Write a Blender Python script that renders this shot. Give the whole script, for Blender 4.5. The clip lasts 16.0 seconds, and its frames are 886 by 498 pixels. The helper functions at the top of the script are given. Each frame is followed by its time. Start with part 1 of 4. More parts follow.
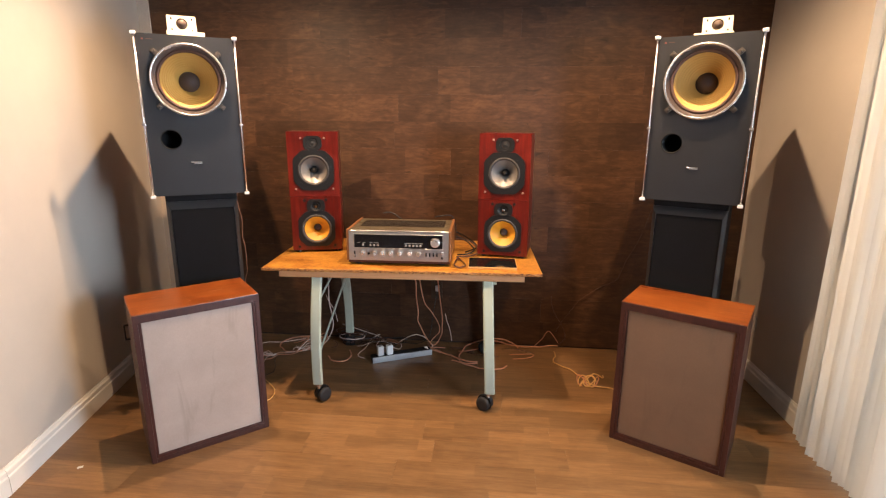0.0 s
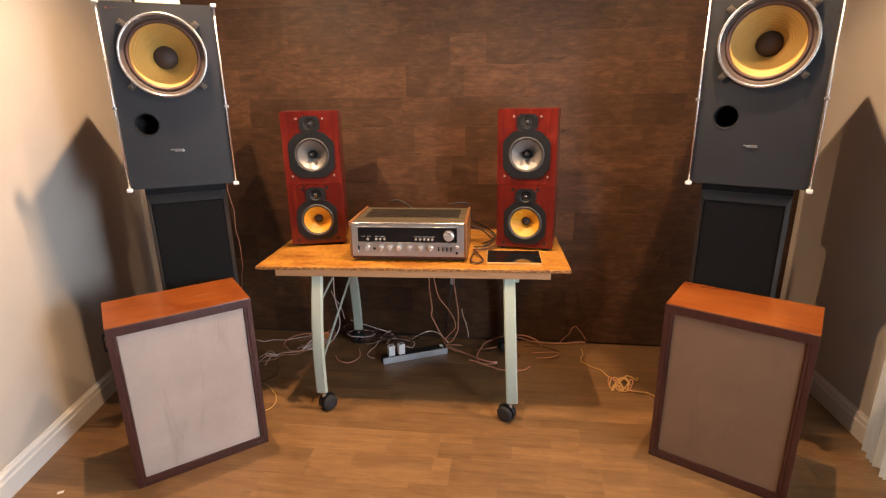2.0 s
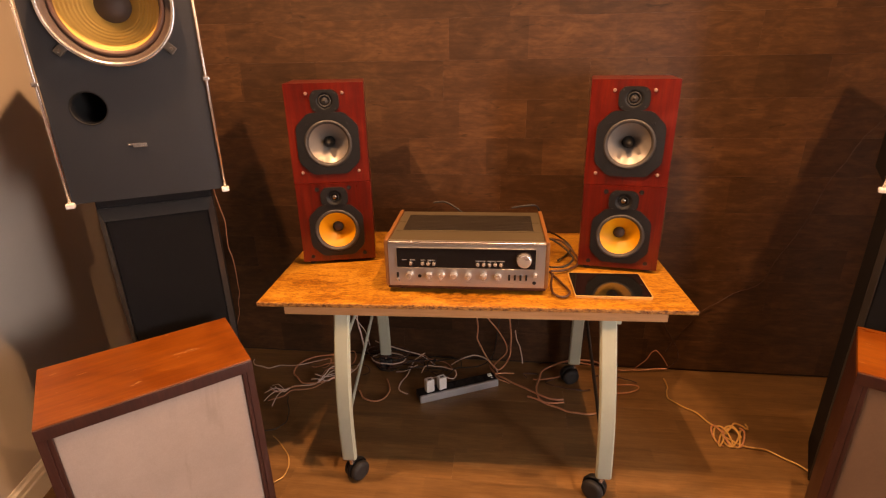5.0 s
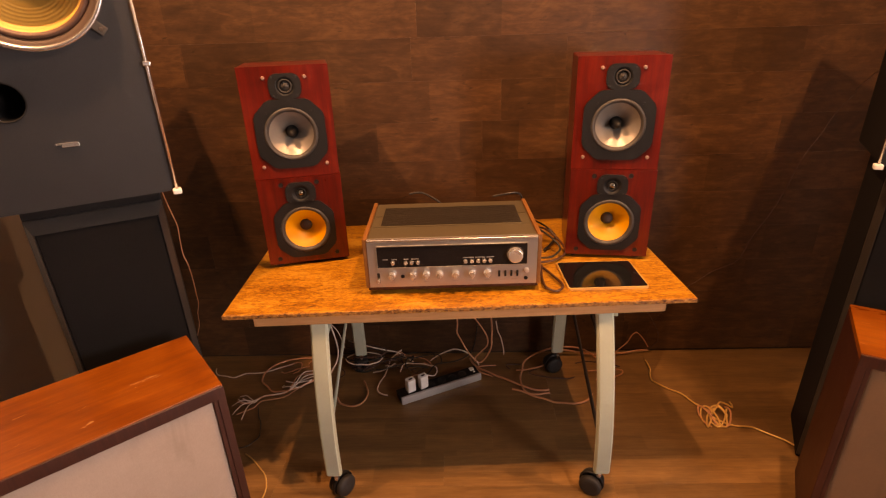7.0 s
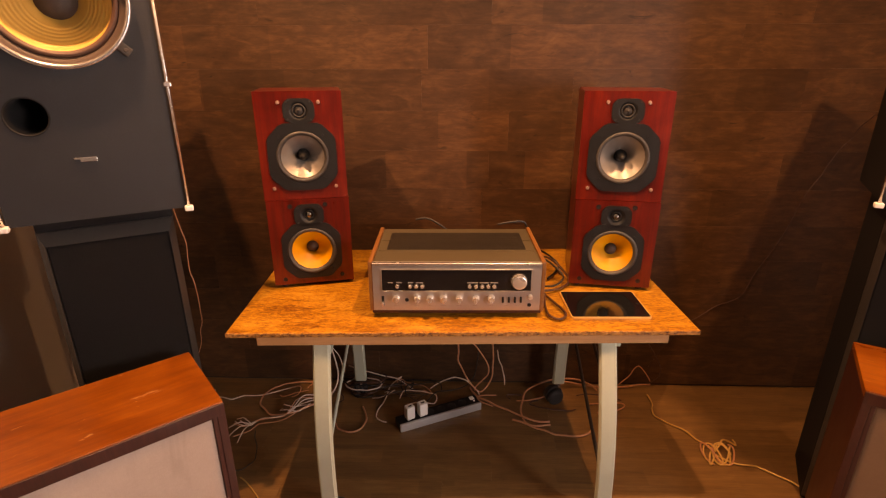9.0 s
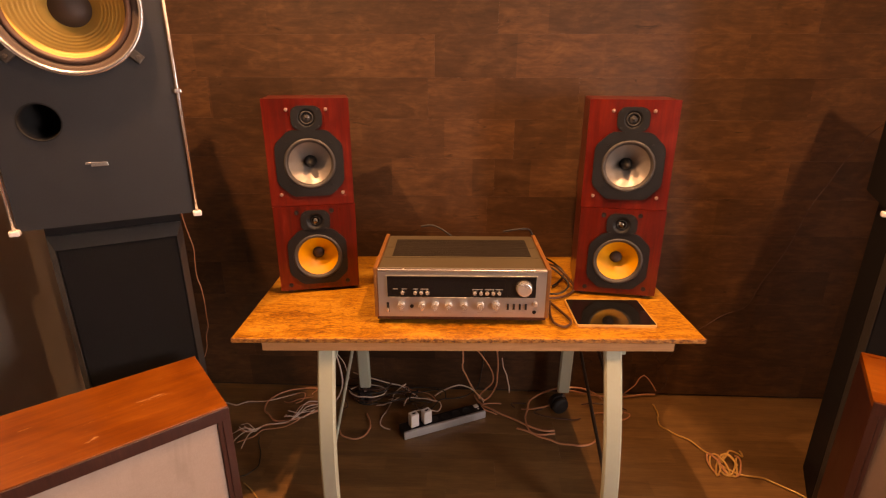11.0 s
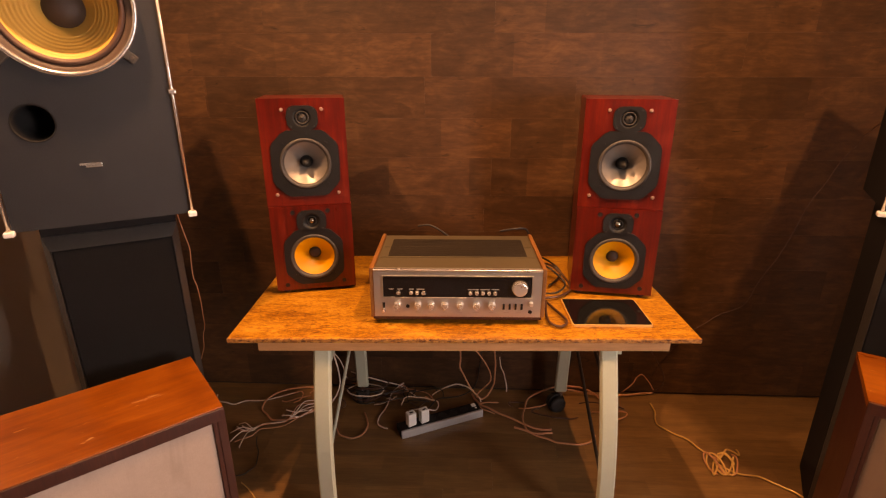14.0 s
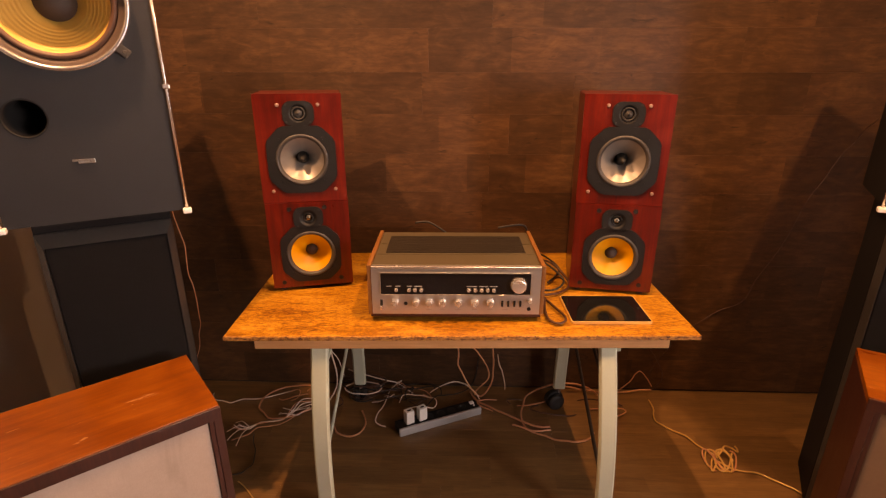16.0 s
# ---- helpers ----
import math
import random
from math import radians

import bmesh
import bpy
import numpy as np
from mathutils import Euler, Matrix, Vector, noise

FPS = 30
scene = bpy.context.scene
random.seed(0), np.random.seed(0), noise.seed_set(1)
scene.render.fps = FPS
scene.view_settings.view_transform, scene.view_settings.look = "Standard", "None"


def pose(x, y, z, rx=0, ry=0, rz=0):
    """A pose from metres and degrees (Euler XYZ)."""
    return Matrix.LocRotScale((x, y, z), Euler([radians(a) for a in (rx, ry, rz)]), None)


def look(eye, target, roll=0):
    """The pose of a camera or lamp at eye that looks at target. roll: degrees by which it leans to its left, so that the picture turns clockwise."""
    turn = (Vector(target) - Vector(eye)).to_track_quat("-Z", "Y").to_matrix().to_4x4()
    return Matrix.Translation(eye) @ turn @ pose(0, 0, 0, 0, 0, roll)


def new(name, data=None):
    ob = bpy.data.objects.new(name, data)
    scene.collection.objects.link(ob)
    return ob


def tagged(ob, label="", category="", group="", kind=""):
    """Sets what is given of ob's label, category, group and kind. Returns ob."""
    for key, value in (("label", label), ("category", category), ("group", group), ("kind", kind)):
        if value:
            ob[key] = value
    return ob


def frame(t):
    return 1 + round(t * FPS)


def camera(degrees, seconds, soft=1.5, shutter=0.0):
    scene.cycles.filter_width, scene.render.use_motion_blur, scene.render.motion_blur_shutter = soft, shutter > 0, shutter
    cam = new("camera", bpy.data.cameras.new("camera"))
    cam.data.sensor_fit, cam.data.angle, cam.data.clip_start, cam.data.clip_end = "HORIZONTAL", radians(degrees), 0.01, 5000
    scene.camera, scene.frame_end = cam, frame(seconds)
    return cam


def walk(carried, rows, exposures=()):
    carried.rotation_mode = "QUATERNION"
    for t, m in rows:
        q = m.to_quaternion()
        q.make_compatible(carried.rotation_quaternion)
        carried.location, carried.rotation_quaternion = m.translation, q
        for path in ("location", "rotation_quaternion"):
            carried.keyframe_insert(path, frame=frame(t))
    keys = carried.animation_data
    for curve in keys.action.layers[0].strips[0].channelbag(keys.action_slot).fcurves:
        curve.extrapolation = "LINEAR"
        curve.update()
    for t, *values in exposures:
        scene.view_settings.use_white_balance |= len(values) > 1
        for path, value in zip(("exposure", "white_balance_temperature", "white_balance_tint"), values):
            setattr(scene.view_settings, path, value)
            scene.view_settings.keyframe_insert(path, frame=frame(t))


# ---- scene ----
# camera and its walk
cam = camera(81.3, 16.0, soft=1.2)
PATH = [
    (0, (0.267, -0.184, 1.454), (0.079, 1.749, 0.974), 0.4),
    (0.5, (0.268, -0.161, 1.47), (0.068, 1.766, 0.971), 0.3),
    (1, (0.236, -0.045, 1.459), (0.042, 1.876, 0.938), 0.7),
    (1.5, (0.241, 0.063, 1.461), (-0.006, 1.964, 0.893), -0.5),
    (2, (0.242, 0.129, 1.463), (-0.005, 2.029, 0.89), -0.9),
    (2.5, (0.278, 0.232, 1.501), (-0.012, 2.123, 0.916), -1.5),
    (3, (0.278, 0.304, 1.528), (-0.078, 2.18, 0.932), -1.0),
    (3.5, (0.247, 0.411, 1.504), (-0.13, 2.281, 0.902), -1.4),
    (5.8, (-0.184, 0.902, 1.5), (-0.325, 2.73, 0.699), -1.9),
    (6, (-0.18, 0.912, 1.502), (-0.307, 2.735, 0.691), -2.3),
    (6.5, (-0.186, 0.921, 1.5), (-0.25, 2.746, 0.684), -1.8),
    (7, (-0.196, 0.924, 1.503), (-0.247, 2.755, 0.698), -1.8),
    (7.5, (-0.213, 0.931, 1.498), (-0.248, 2.772, 0.717), -1.5),
    (8, (-0.201, 0.927, 1.486), (-0.242, 2.782, 0.74), -1.1),
    (8.5, (-0.202, 0.916, 1.489), (-0.24, 2.782, 0.771), -0.3),
    (9, (-0.205, 0.902, 1.491), (-0.263, 2.778, 0.798), -0.1),
    (11.5, (-0.205, 0.89, 1.486), (-0.287, 2.777, 0.83), 0.0),
    (12, (-0.203, 0.88, 1.489), (-0.29, 2.77, 0.838), -0.3),
    (12.5, (-0.191, 0.887, 1.487), (-0.285, 2.773, 0.828), -0.6),
    (13, (-0.19, 0.894, 1.486), (-0.279, 2.778, 0.82), -0.6),
    (13.5, (-0.191, 0.897, 1.489), (-0.277, 2.78, 0.82), -0.5),
    (14, (-0.191, 0.898, 1.493), (-0.271, 2.781, 0.824), -0.0),
    (14.5, (-0.197, 0.903, 1.483), (-0.261, 2.789, 0.822), 0.2),
    (15, (-0.193, 0.907, 1.486), (-0.26, 2.792, 0.821), 0.5),
    (15.5, (-0.194, 0.91, 1.49), (-0.257, 2.793, 0.818), 0.4),
    (16, (-0.195, 0.91, 1.487), (-0.263, 2.79, 0.808), 0.0),
]
walk(cam, [(t, look(eye, target, roll)) for t, eye, target, roll in PATH],
     exposures=[(0.0, -1.44, 5900, 14), (3.5, -1.63, 6700, 21), (6.0, -1.92, 9500, 40), (16.0, -1.94, 9500, 40)])

# room, metres
BACK, LEFT, RIGHT, SOUTH, CEIL = 3.06, -1.62, 1.785, -5.5, 2.44
LEFT_CORNER, LEFT_KINK = -1.95, 1.4      # the left wall runs slightly askew
DOOR_Y0, DOOR_Y1, DOOR_TOP = -0.25, 2.08, 2.08

# ---- light ----
world = bpy.data.worlds.new("sky")
scene.world = world
world.use_nodes = True
wn = world.node_tree.nodes
sky = wn.new("ShaderNodeTexSky")
sky.sky_type, sky.sun_disc, sky.sun_elevation, sky.sun_rotation = "NISHITA", False, radians(52), radians(194)
world.node_tree.links.new(sky.outputs[0], wn["Background"].inputs[0])
wn["Background"].inputs[1].default_value = 0.1


def lamp(name, kind, m, energy, color, **more):
    data = bpy.data.lights.new(name, kind)
    data.energy, data.color = energy, color
    if kind == "SPOT":
        data.spot_size, data.spot_blend, data.shadow_soft_size = radians(more["cone"]), more["blend"], more["radius"]
    if kind == "AREA":
        data.shape, data.size, data.size_y = "RECTANGLE", more["size"][0], more["size"][1]
    ob = new(name, data)
    ob.matrix_world = m
    return ob


sun = lamp("sun", "SUN", look((0, 0, 0), (0.15, 0.6, -0.8)), 4.0, (1.0, 0.96, 0.9))
sun.data.angle = radians(0.5)
WARM = (1.0, 0.66, 0.36)
DOWNLIGHTS = [(-1.0, 2.11), (0.07, 2.03), (1.02, 2.12)]
for (lx, ly), lz, watts, cone in zip(DOWNLIGHTS, (2.35, 2.4, 2.42), (435, 400, 385), (170, 153, 153)):
    lamp("downlight_lamp", "SPOT", pose(lx, ly, lz), watts, WARM, cone=cone, blend=1.0, radius=0.012)
daylight = lamp("door_daylight", "AREA", look((1.99, 0.15, 1.35), (-1.7, 1.75, 1.0)), 62, (0.8, 0.91, 1.0), size=(0.5, 0.8))
daylight.data.spread = radians(110)
lamp("door_skylight", "AREA", look((1.95, 0.92, 1.02), (0, 0.92, 0.9)), 105, (0.74, 0.9, 1.0), size=(2.1, 1.9))

# ---- materials ----


class Nodes:
    """A material under construction: a principled shader and short ways to add nodes."""

    def __init__(self, name, rough=0.5, metal=0.0, **sockets):
        self.mat = bpy.data.materials.new(name)
        self.mat.use_nodes = True
        self.tree = self.mat.node_tree
        self.bsdf = self.tree.nodes["Principled BSDF"]
        self.bsdf.inputs["Roughness"].default_value = rough
        self.bsdf.inputs["Metallic"].default_value = metal
        for key, value in sockets.items():
            self.bsdf.inputs[key.replace("_", " ")].default_value = value

    def add(self, kind, links=None, **props):
        node = self.tree.nodes.new(kind)
        for key, value in props.items():
            if key == "inputs":
                for k, v in value.items():
                    node.inputs[k].default_value = v
            else:
                setattr(node, key, value)
        for k, out in (links or {}).items():
            self.tree.links.new(out, node.inputs[k])
        return node

    def coords(self, scale=(1, 1, 1), shuffle=False):
        tc = self.add("ShaderNodeTexCoord").outputs["Object"]
        if shuffle:
            info = self.add("ShaderNodeObjectInfo")
            mul = self.add("ShaderNodeVectorMath", {0: info.outputs["Random"]}, operation="SCALE", inputs={0: (1, 1, 1), "Scale": 37.0})
            self.tree.links.new(info.outputs["Random"], mul.inputs[0])
            tc = self.add("ShaderNodeVectorMath", {0: tc, 1: mul.outputs[0]}, operation="ADD").outputs[0]
        return self.add("ShaderNodeMapping", {"Vector": tc}, inputs={"Scale": scale}).outputs[0]

    def noise(self, vec, scale, detail=4, rough=0.6, distortion=0.0):
        return self.add("ShaderNodeTexNoise", {"Vector": vec}, inputs={"Scale": scale, "Detail": detail, "Roughness": rough, "Distortion": distortion}).outputs["Fac"]

    def ramp(self, fac, *stops):
        node = self.add("ShaderNodeValToRGB", {"Fac": fac})
        el = node.color_ramp.elements
        while len(el) < len(stops):
            el.new(0.5)
        for e, (p, c) in zip(el, stops):
            e.position, e.color = p, (*c, 1)
        return node.outputs["Color"]

    def mix(self, fac, a, b, blend="MIX"):
        node = self.add("ShaderNodeMix", data_type="RGBA", blend_type=blend)
        for sock, v in (("Factor", fac), ("A", a), ("B", b)):
            target = [i for i in node.inputs if i.name == sock and (i.type == "RGBA" or sock == "Factor" and i.type == "VALUE")][0]
            if isinstance(v, (float, int)):
                target.default_value = v
            elif isinstance(v, tuple):
                target.default_value = (*v, 1)
            else:
                self.tree.links.new(v, target)
        return [o for o in node.outputs if o.type == "RGBA"][0]

    def color(self, out):
        self.tree.links.new(out, self.bsdf.inputs["Base Color"])

    def rough(self, fac, lo, hi):
        node = self.add("ShaderNodeMapRange", {"Value": fac}, inputs={"To Min": lo, "To Max": hi})
        self.tree.links.new(node.outputs[0], self.bsdf.inputs["Roughness"])

    def bump(self, height, strength=0.2, distance=0.002):
        node = self.add("ShaderNodeBump", {"Height": height}, inputs={"Strength": strength, "Distance": distance})
        self.tree.links.new(node.outputs[0], self.bsdf.inputs["Normal"])


def plain(name, c, rough=0.5, metal=0.0, vary=0.18, scale=14.0, bump=0.05, **sockets):
    """A paint, plastic or metal with blotches, fine grain and a little relief."""
    n = Nodes(name, rough, metal, **sockets)
    v = n.coords()
    big, fine = n.noise(v, scale * 0.25), n.noise(v, scale * 12, 2)
    both = n.mix(0.35, big, fine)
    n.color(n.ramp(both, (0.3, tuple(x * (1 - vary) for x in c)), (0.7, tuple(min(1, x * (1 + vary)) for x in c))))
    n.rough(big, max(0.02, rough - 0.07), min(1, rough + 0.07))
    if bump:
        n.bump(fine, bump, 0.001)
    return n.mat


def wood(name, dark, mid, light, rough=0.4, axis="x", strips=None, spread=0.5, grain=1.0, coat=0.0, mottle=0.4, worn=0.0, knots=0.0):
    """Wood with long grain along one axis, tone varying from piece to piece and strip to strip."""
    n = Nodes(name, rough)
    n.bsdf.inputs["Coat Weight"].default_value = coat
    stretch = {"x": (1.2, 16, 16), "y": (16, 1.2, 16), "z": (16, 16, 1.2)}[axis]
    if strips == "wall":
        stretch = (2.4, 12, 12)
    v = n.coords(stretch, True)
    iso = n.coords((1, 1, 1), True)
    g = n.noise(v, 2.2 * grain, 6, 0.65, 0.6)
    fine = n.noise(v, 9.0 * grain, 3, 0.7)
    cloud = n.noise(n.coords((1, 1.7, 1.7), True) if strips else iso, {"wall": 6.5, "floor": 5.0}.get(strips, 3.0), 6, 0.66, 1.2)
    base = n.ramp(n.mix(0.35, n.mix(mottle, g, cloud), fine), (0.32, dark), (0.5, mid), (0.7, light))
    info = n.add("ShaderNodeObjectInfo").outputs["Random"]
    tone = n.add("ShaderNodeMapRange", {"Value": info}, inputs={"To Min": 1 - spread * 0.5, "To Max": 1 + spread * 0.5}).outputs[0]
    base = n.mix(1.0, base, tone, "MULTIPLY")
    if strips:
        order = {"floor": ("X", "Y"), "wall": ("X", "Z")}[strips]
        low = {"floor": 0.86, "wall": 0.76}[strips]
        sep = n.add("ShaderNodeSeparateXYZ", {0: iso})
        com = n.add("ShaderNodeCombineXYZ", {"X": sep.outputs[order[0]], "Y": sep.outputs[order[1]]})
        brick = n.add("ShaderNodeTexBrick", {"Vector": com.outputs[0]}, inputs={"Color1": (low, low, low, 1), "Color2": (2 - low, 2 - low, 2 - low, 1), "Mortar": (0.55, 0.55, 0.55, 1), "Scale": 1.0, "Mortar Size": 0.0, "Brick Width": 0.34, "Row Height": 0.08})
        base = n.mix(1.0, base, brick.outputs["Color"], "MULTIPLY")
    if worn:
        nick = n.noise(n.coords((5, 22, 22), True), 2.4, 4, 0.7, 0.4)
        base = n.mix(n.ramp(nick, (0.665, (0, 0, 0)), (0.7, (worn, worn, worn))), base, (0.5, 0.27, 0.12))
    if knots:
        dash = n.noise(n.coords((4.5, 17, 17), True), 2.0, 5, 0.68, 0.9)
        base = n.mix(n.ramp(dash, (0.63, (0, 0, 0)), (0.72, (knots, knots, knots))), base, tuple(x * 0.4 for x in dark))
        pale = n.noise(n.coords((3, 9, 9), True), 1.7, 4, 0.62, 1.4)
        base = n.mix(n.ramp(pale, (0.6, (0, 0, 0)), (0.75, (0.45, 0.45, 0.45))), base, tuple(x * 1.25 for x in light))
    n.color(base)
    n.rough(cloud, rough - 0.1, rough + 0.12)
    n.bump(fine, 0.12, 0.001)
    return n.mat


M = {}
M["floor"] = wood("laminate floor", (0.11, 0.054, 0.019), (0.185, 0.094, 0.034), (0.27, 0.15, 0.06), 0.36, "x", "floor", 0.2)
M["wallwood"] = wood("dark laminate", (0.027, 0.0115, 0.0046), (0.058, 0.0255, 0.0102), (0.11, 0.052, 0.021), 0.52, "x", "wall", 0.25, 0.6, mottle=0.75, knots=0.8)
M["wallwood"].node_tree.nodes["Principled BSDF"].inputs["Specular IOR Level"].default_value = 0.36
M["joint"] = plain("joint shadow", (0.02, 0.012, 0.008), 0.8)
M["paint"] = plain("cream wall paint", (0.54, 0.475, 0.395), 0.52, vary=0.04, scale=30, bump=0.15)
M["trim"] = plain("off-white trim paint", (0.74, 0.69, 0.61), 0.45, vary=0.05)
M["post"] = plain("bleached wood trim", (0.56, 0.48, 0.39), 0.6, vary=0.2)
M["ceil"] = plain("ceiling paint", (0.55, 0.53, 0.5), 0.8, vary=0.04)
M["cherry"] = wood("red cherry veneer", (0.022, 0.0025, 0.0013), (0.098, 0.0066, 0.0026), (0.19, 0.018, 0.0055), 0.3, "z", None, 0.25, 0.4, 0.25, mottle=0.6)
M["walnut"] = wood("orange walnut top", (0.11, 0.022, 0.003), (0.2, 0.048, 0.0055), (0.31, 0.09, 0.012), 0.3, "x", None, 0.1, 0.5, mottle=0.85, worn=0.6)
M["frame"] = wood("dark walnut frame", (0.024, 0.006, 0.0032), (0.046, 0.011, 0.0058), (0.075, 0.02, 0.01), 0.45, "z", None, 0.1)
M["sidewood"] = wood("receiver side wood", (0.13, 0.048, 0.014), (0.2, 0.078, 0.022), (0.27, 0.11, 0.034), 0.42, "y", None, 0.1)
M["baffle"] = plain("charcoal baffle", (0.0165, 0.0172, 0.0195), 0.6, vary=0.14, scale=20, bump=0.35, Specular_IOR_Level=0.4)
M["cab"] = plain("black cabinet vinyl", (0.0105, 0.0095, 0.0095), 0.7, vary=0.2, Specular_IOR_Level=0.14)
M["cloth"] = plain("black grille cloth", (0.0085, 0.008, 0.008), 1.0, vary=0.2, bump=0.4, Specular_IOR_Level=0.15)
M["chrome"] = plain("brushed chrome", (0.66, 0.64, 0.63), 0.26, 0.9, vary=0.06)
M["silver"] = plain("brushed aluminium face", (0.47, 0.445, 0.42), 0.36, 0.75, vary=0.05, scale=40)
M["knob"] = plain("polished knob", (0.92, 0.89, 0.86), 0.26, 0.85, vary=0.04)
M["white"] = plain("white plastic", (0.8, 0.78, 0.74), 0.4, vary=0.05)
M["cream"] = plain("cream enamel", (0.76, 0.69, 0.5), 0.4, vary=0.05)
M["black"] = plain("black plastic", (0.007, 0.007, 0.007), 0.5, vary=0.2, Specular_IOR_Level=0.35)
M["rubber"] = plain("black rubber", (0.014, 0.013, 0.013), 0.65, vary=0.2)
M["void"] = plain("dark inside", (0.004, 0.004, 0.004), 0.9)
M["cone"] = plain("ochre paper cone", (0.45, 0.27, 0.062), 0.62, vary=0.08, scale=30)
M["kevlar"] = plain("yellow woven cone", (0.68, 0.3, 0.012), 0.45, vary=0.06, scale=60, bump=0.3)
M["poly"] = plain("glossy silver cone", (0.25, 0.225, 0.2), 0.4, 0.5, vary=0.06)
M["surround"] = plain("brown foam surround", (0.07, 0.03, 0.018), 0.6, vary=0.15)
M["bezel"] = plain("dull silver bezel", (0.45, 0.42, 0.38), 0.35, 0.9, vary=0.05)
M["tweeter_dome"] = plain("polished metal dome", (0.32, 0.3, 0.28), 0.16, 1.0, vary=0.1)
M["fabric_dome"] = plain("dark fabric dome", (0.03, 0.026, 0.023), 0.6, vary=0.2)
M["cap"] = plain("brown dust cap", (0.06, 0.035, 0.024), 0.65, vary=0.12)
M["leg"] = plain("pale green enamel steel", (0.42, 0.46, 0.36), 0.38, 0.0, vary=0.06)
M["screw"] = plain("pink bronze screw", (0.48, 0.33, 0.27), 0.35, 0.6, vary=0.05)
M["cover"] = plain("olive bronze cover", (0.12, 0.094, 0.055), 0.5, 0.5, vary=0.1)
M["soft_surround"] = plain("grey rubber surround", (0.045, 0.04, 0.036), 0.5, vary=0.12)
M["moulding"] = plain("satin dark moulding", (0.028, 0.025, 0.023), 0.4, vary=0.1, Specular_IOR_Level=0.4)
M["caption"] = plain("faint grey printing", (0.36, 0.32, 0.28), 0.5, vary=0.03)
M["clamp"] = plain("dull bronze clamp", (0.075, 0.06, 0.048), 0.5, 0.4, vary=0.15)
M["vent"] = plain("dark bronze vent cover", (0.055, 0.042, 0.03), 0.42, 0.5, vary=0.12)


def cloth_material(name, c, stain):
    """Woven grille cloth with threads, faded patches and dark vertical stains."""
    n = Nodes(name, 0.95)
    v = n.coords()
    warp = n.noise(n.coords((1, 1, 0.2)), 420, 2)
    weft = n.noise(n.coords((0.2, 1, 1)), 420, 2)
    weave = n.mix(0.5, warp, weft)
    fade = n.noise(v, 4.0, 4)
    base = n.ramp(n.mix(0.6, weave, fade), (0.25, tuple(x * 0.8 for x in c)), (0.7, tuple(min(1, x * 1.12) for x in c)))
    streak = n.noise(n.coords((9, 9, 1.6)), 1.3, 4, 0.6, 0.5)
    base = n.mix(n.ramp(streak, (0.62, (0, 0, 0)), (0.76, (stain, stain, stain))), base, tuple(x * 0.45 for x in c))
    n.color(base)
    n.bump(weave, 0.35, 0.001)
    return n.mat


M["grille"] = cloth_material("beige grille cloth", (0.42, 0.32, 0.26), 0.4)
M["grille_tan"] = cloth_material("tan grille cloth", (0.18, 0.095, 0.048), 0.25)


def table_material():
    """Speckled orange burl laminate."""
    n = Nodes("burl laminate", 0.32)
    v = n.coords((1, 3.2, 3.2))
    a, b, c = n.noise(v, 19, 6, 0.72, 1.4), n.noise(v, 75, 5, 0.75, 0.8), n.noise(v, 2.6, 3)
    m = n.mix(0.25, n.mix(0.5, a, b), c)
    n.color(n.ramp(m, (0.405, (0.13, 0.04, 0.007)), (0.475, (0.31, 0.117, 0.013)), (0.515, (0.46, 0.205, 0.026)), (0.62, (0.6, 0.33, 0.06))))
    n.rough(a, 0.24, 0.42)
    n.bump(b, 0.06)
    return n.mat


def glass_material(name, c, rough=0.03):
    n = Nodes(name, rough)
    n.bsdf.inputs["Base Color"].default_value = (*c, 1)
    n.bsdf.inputs["Transmission Weight"].default_value = 1.0
    n.bsdf.inputs["IOR"].default_value = 1.45
    return n.mat


def slat_material():
    """White vinyl blind: part of the daylight passes through."""
    n = Nodes("white vinyl slat", 0.5)
    n.bsdf.inputs["Base Color"].default_value = (0.82, 0.8, 0.76, 1)
    tl = n.add("ShaderNodeBsdfTranslucent", inputs={"Color": (0.85, 0.84, 0.8, 1)})
    mix = n.add("ShaderNodeMixShader", {1: n.bsdf.outputs[0], 2: tl.outputs[0]}, inputs={0: 0.62})
    n.tree.links.new(mix.outputs[0], n.tree.nodes["Material Output"].inputs["Surface"])
    return n.mat


def edge_material():
    """Raw chipped laminate edge."""
    n = Nodes("chipped edge", 0.6)
    v = n.coords((1, 1, 2))
    a = n.noise(v, 60, 4, 0.7)
    n.color(n.ramp(a, (0.36, (0.06, 0.02, 0.008)), (0.47, (0.26, 0.1, 0.025)), (0.58, (0.46, 0.2, 0.05))))
    n.bump(a, 0.5)
    return n.mat


M["burl"] = table_material()
M["edge"] = edge_material()
M["glass"] = glass_material("door glass", (0.95, 0.97, 0.96))
M["slat"] = slat_material()
M["dial"] = plain("black dial glass", (0.008, 0.008, 0.009), 0.08, vary=0.2, bump=0)
M["screen"] = plain("black tablet glass", (0.006, 0.006, 0.006), 0.04, vary=0.1, bump=0, Specular_IOR_Level=0.9)
M["gold"] = plain("gold metal edge", (0.8, 0.53, 0.2), 0.36, 0.45, vary=0.05)
M["mark"] = plain("pale printing", (0.26, 0.24, 0.22), 0.5, vary=0.03)
M["redmark"] = plain("red printing", (0.16, 0.035, 0.025), 0.5, vary=0.03)
M["cable_black"] = plain("black cable", (0.014, 0.012, 0.011), 0.45)
M["cable_white"] = plain("clear white cable", (0.7, 0.56, 0.47), 0.35)
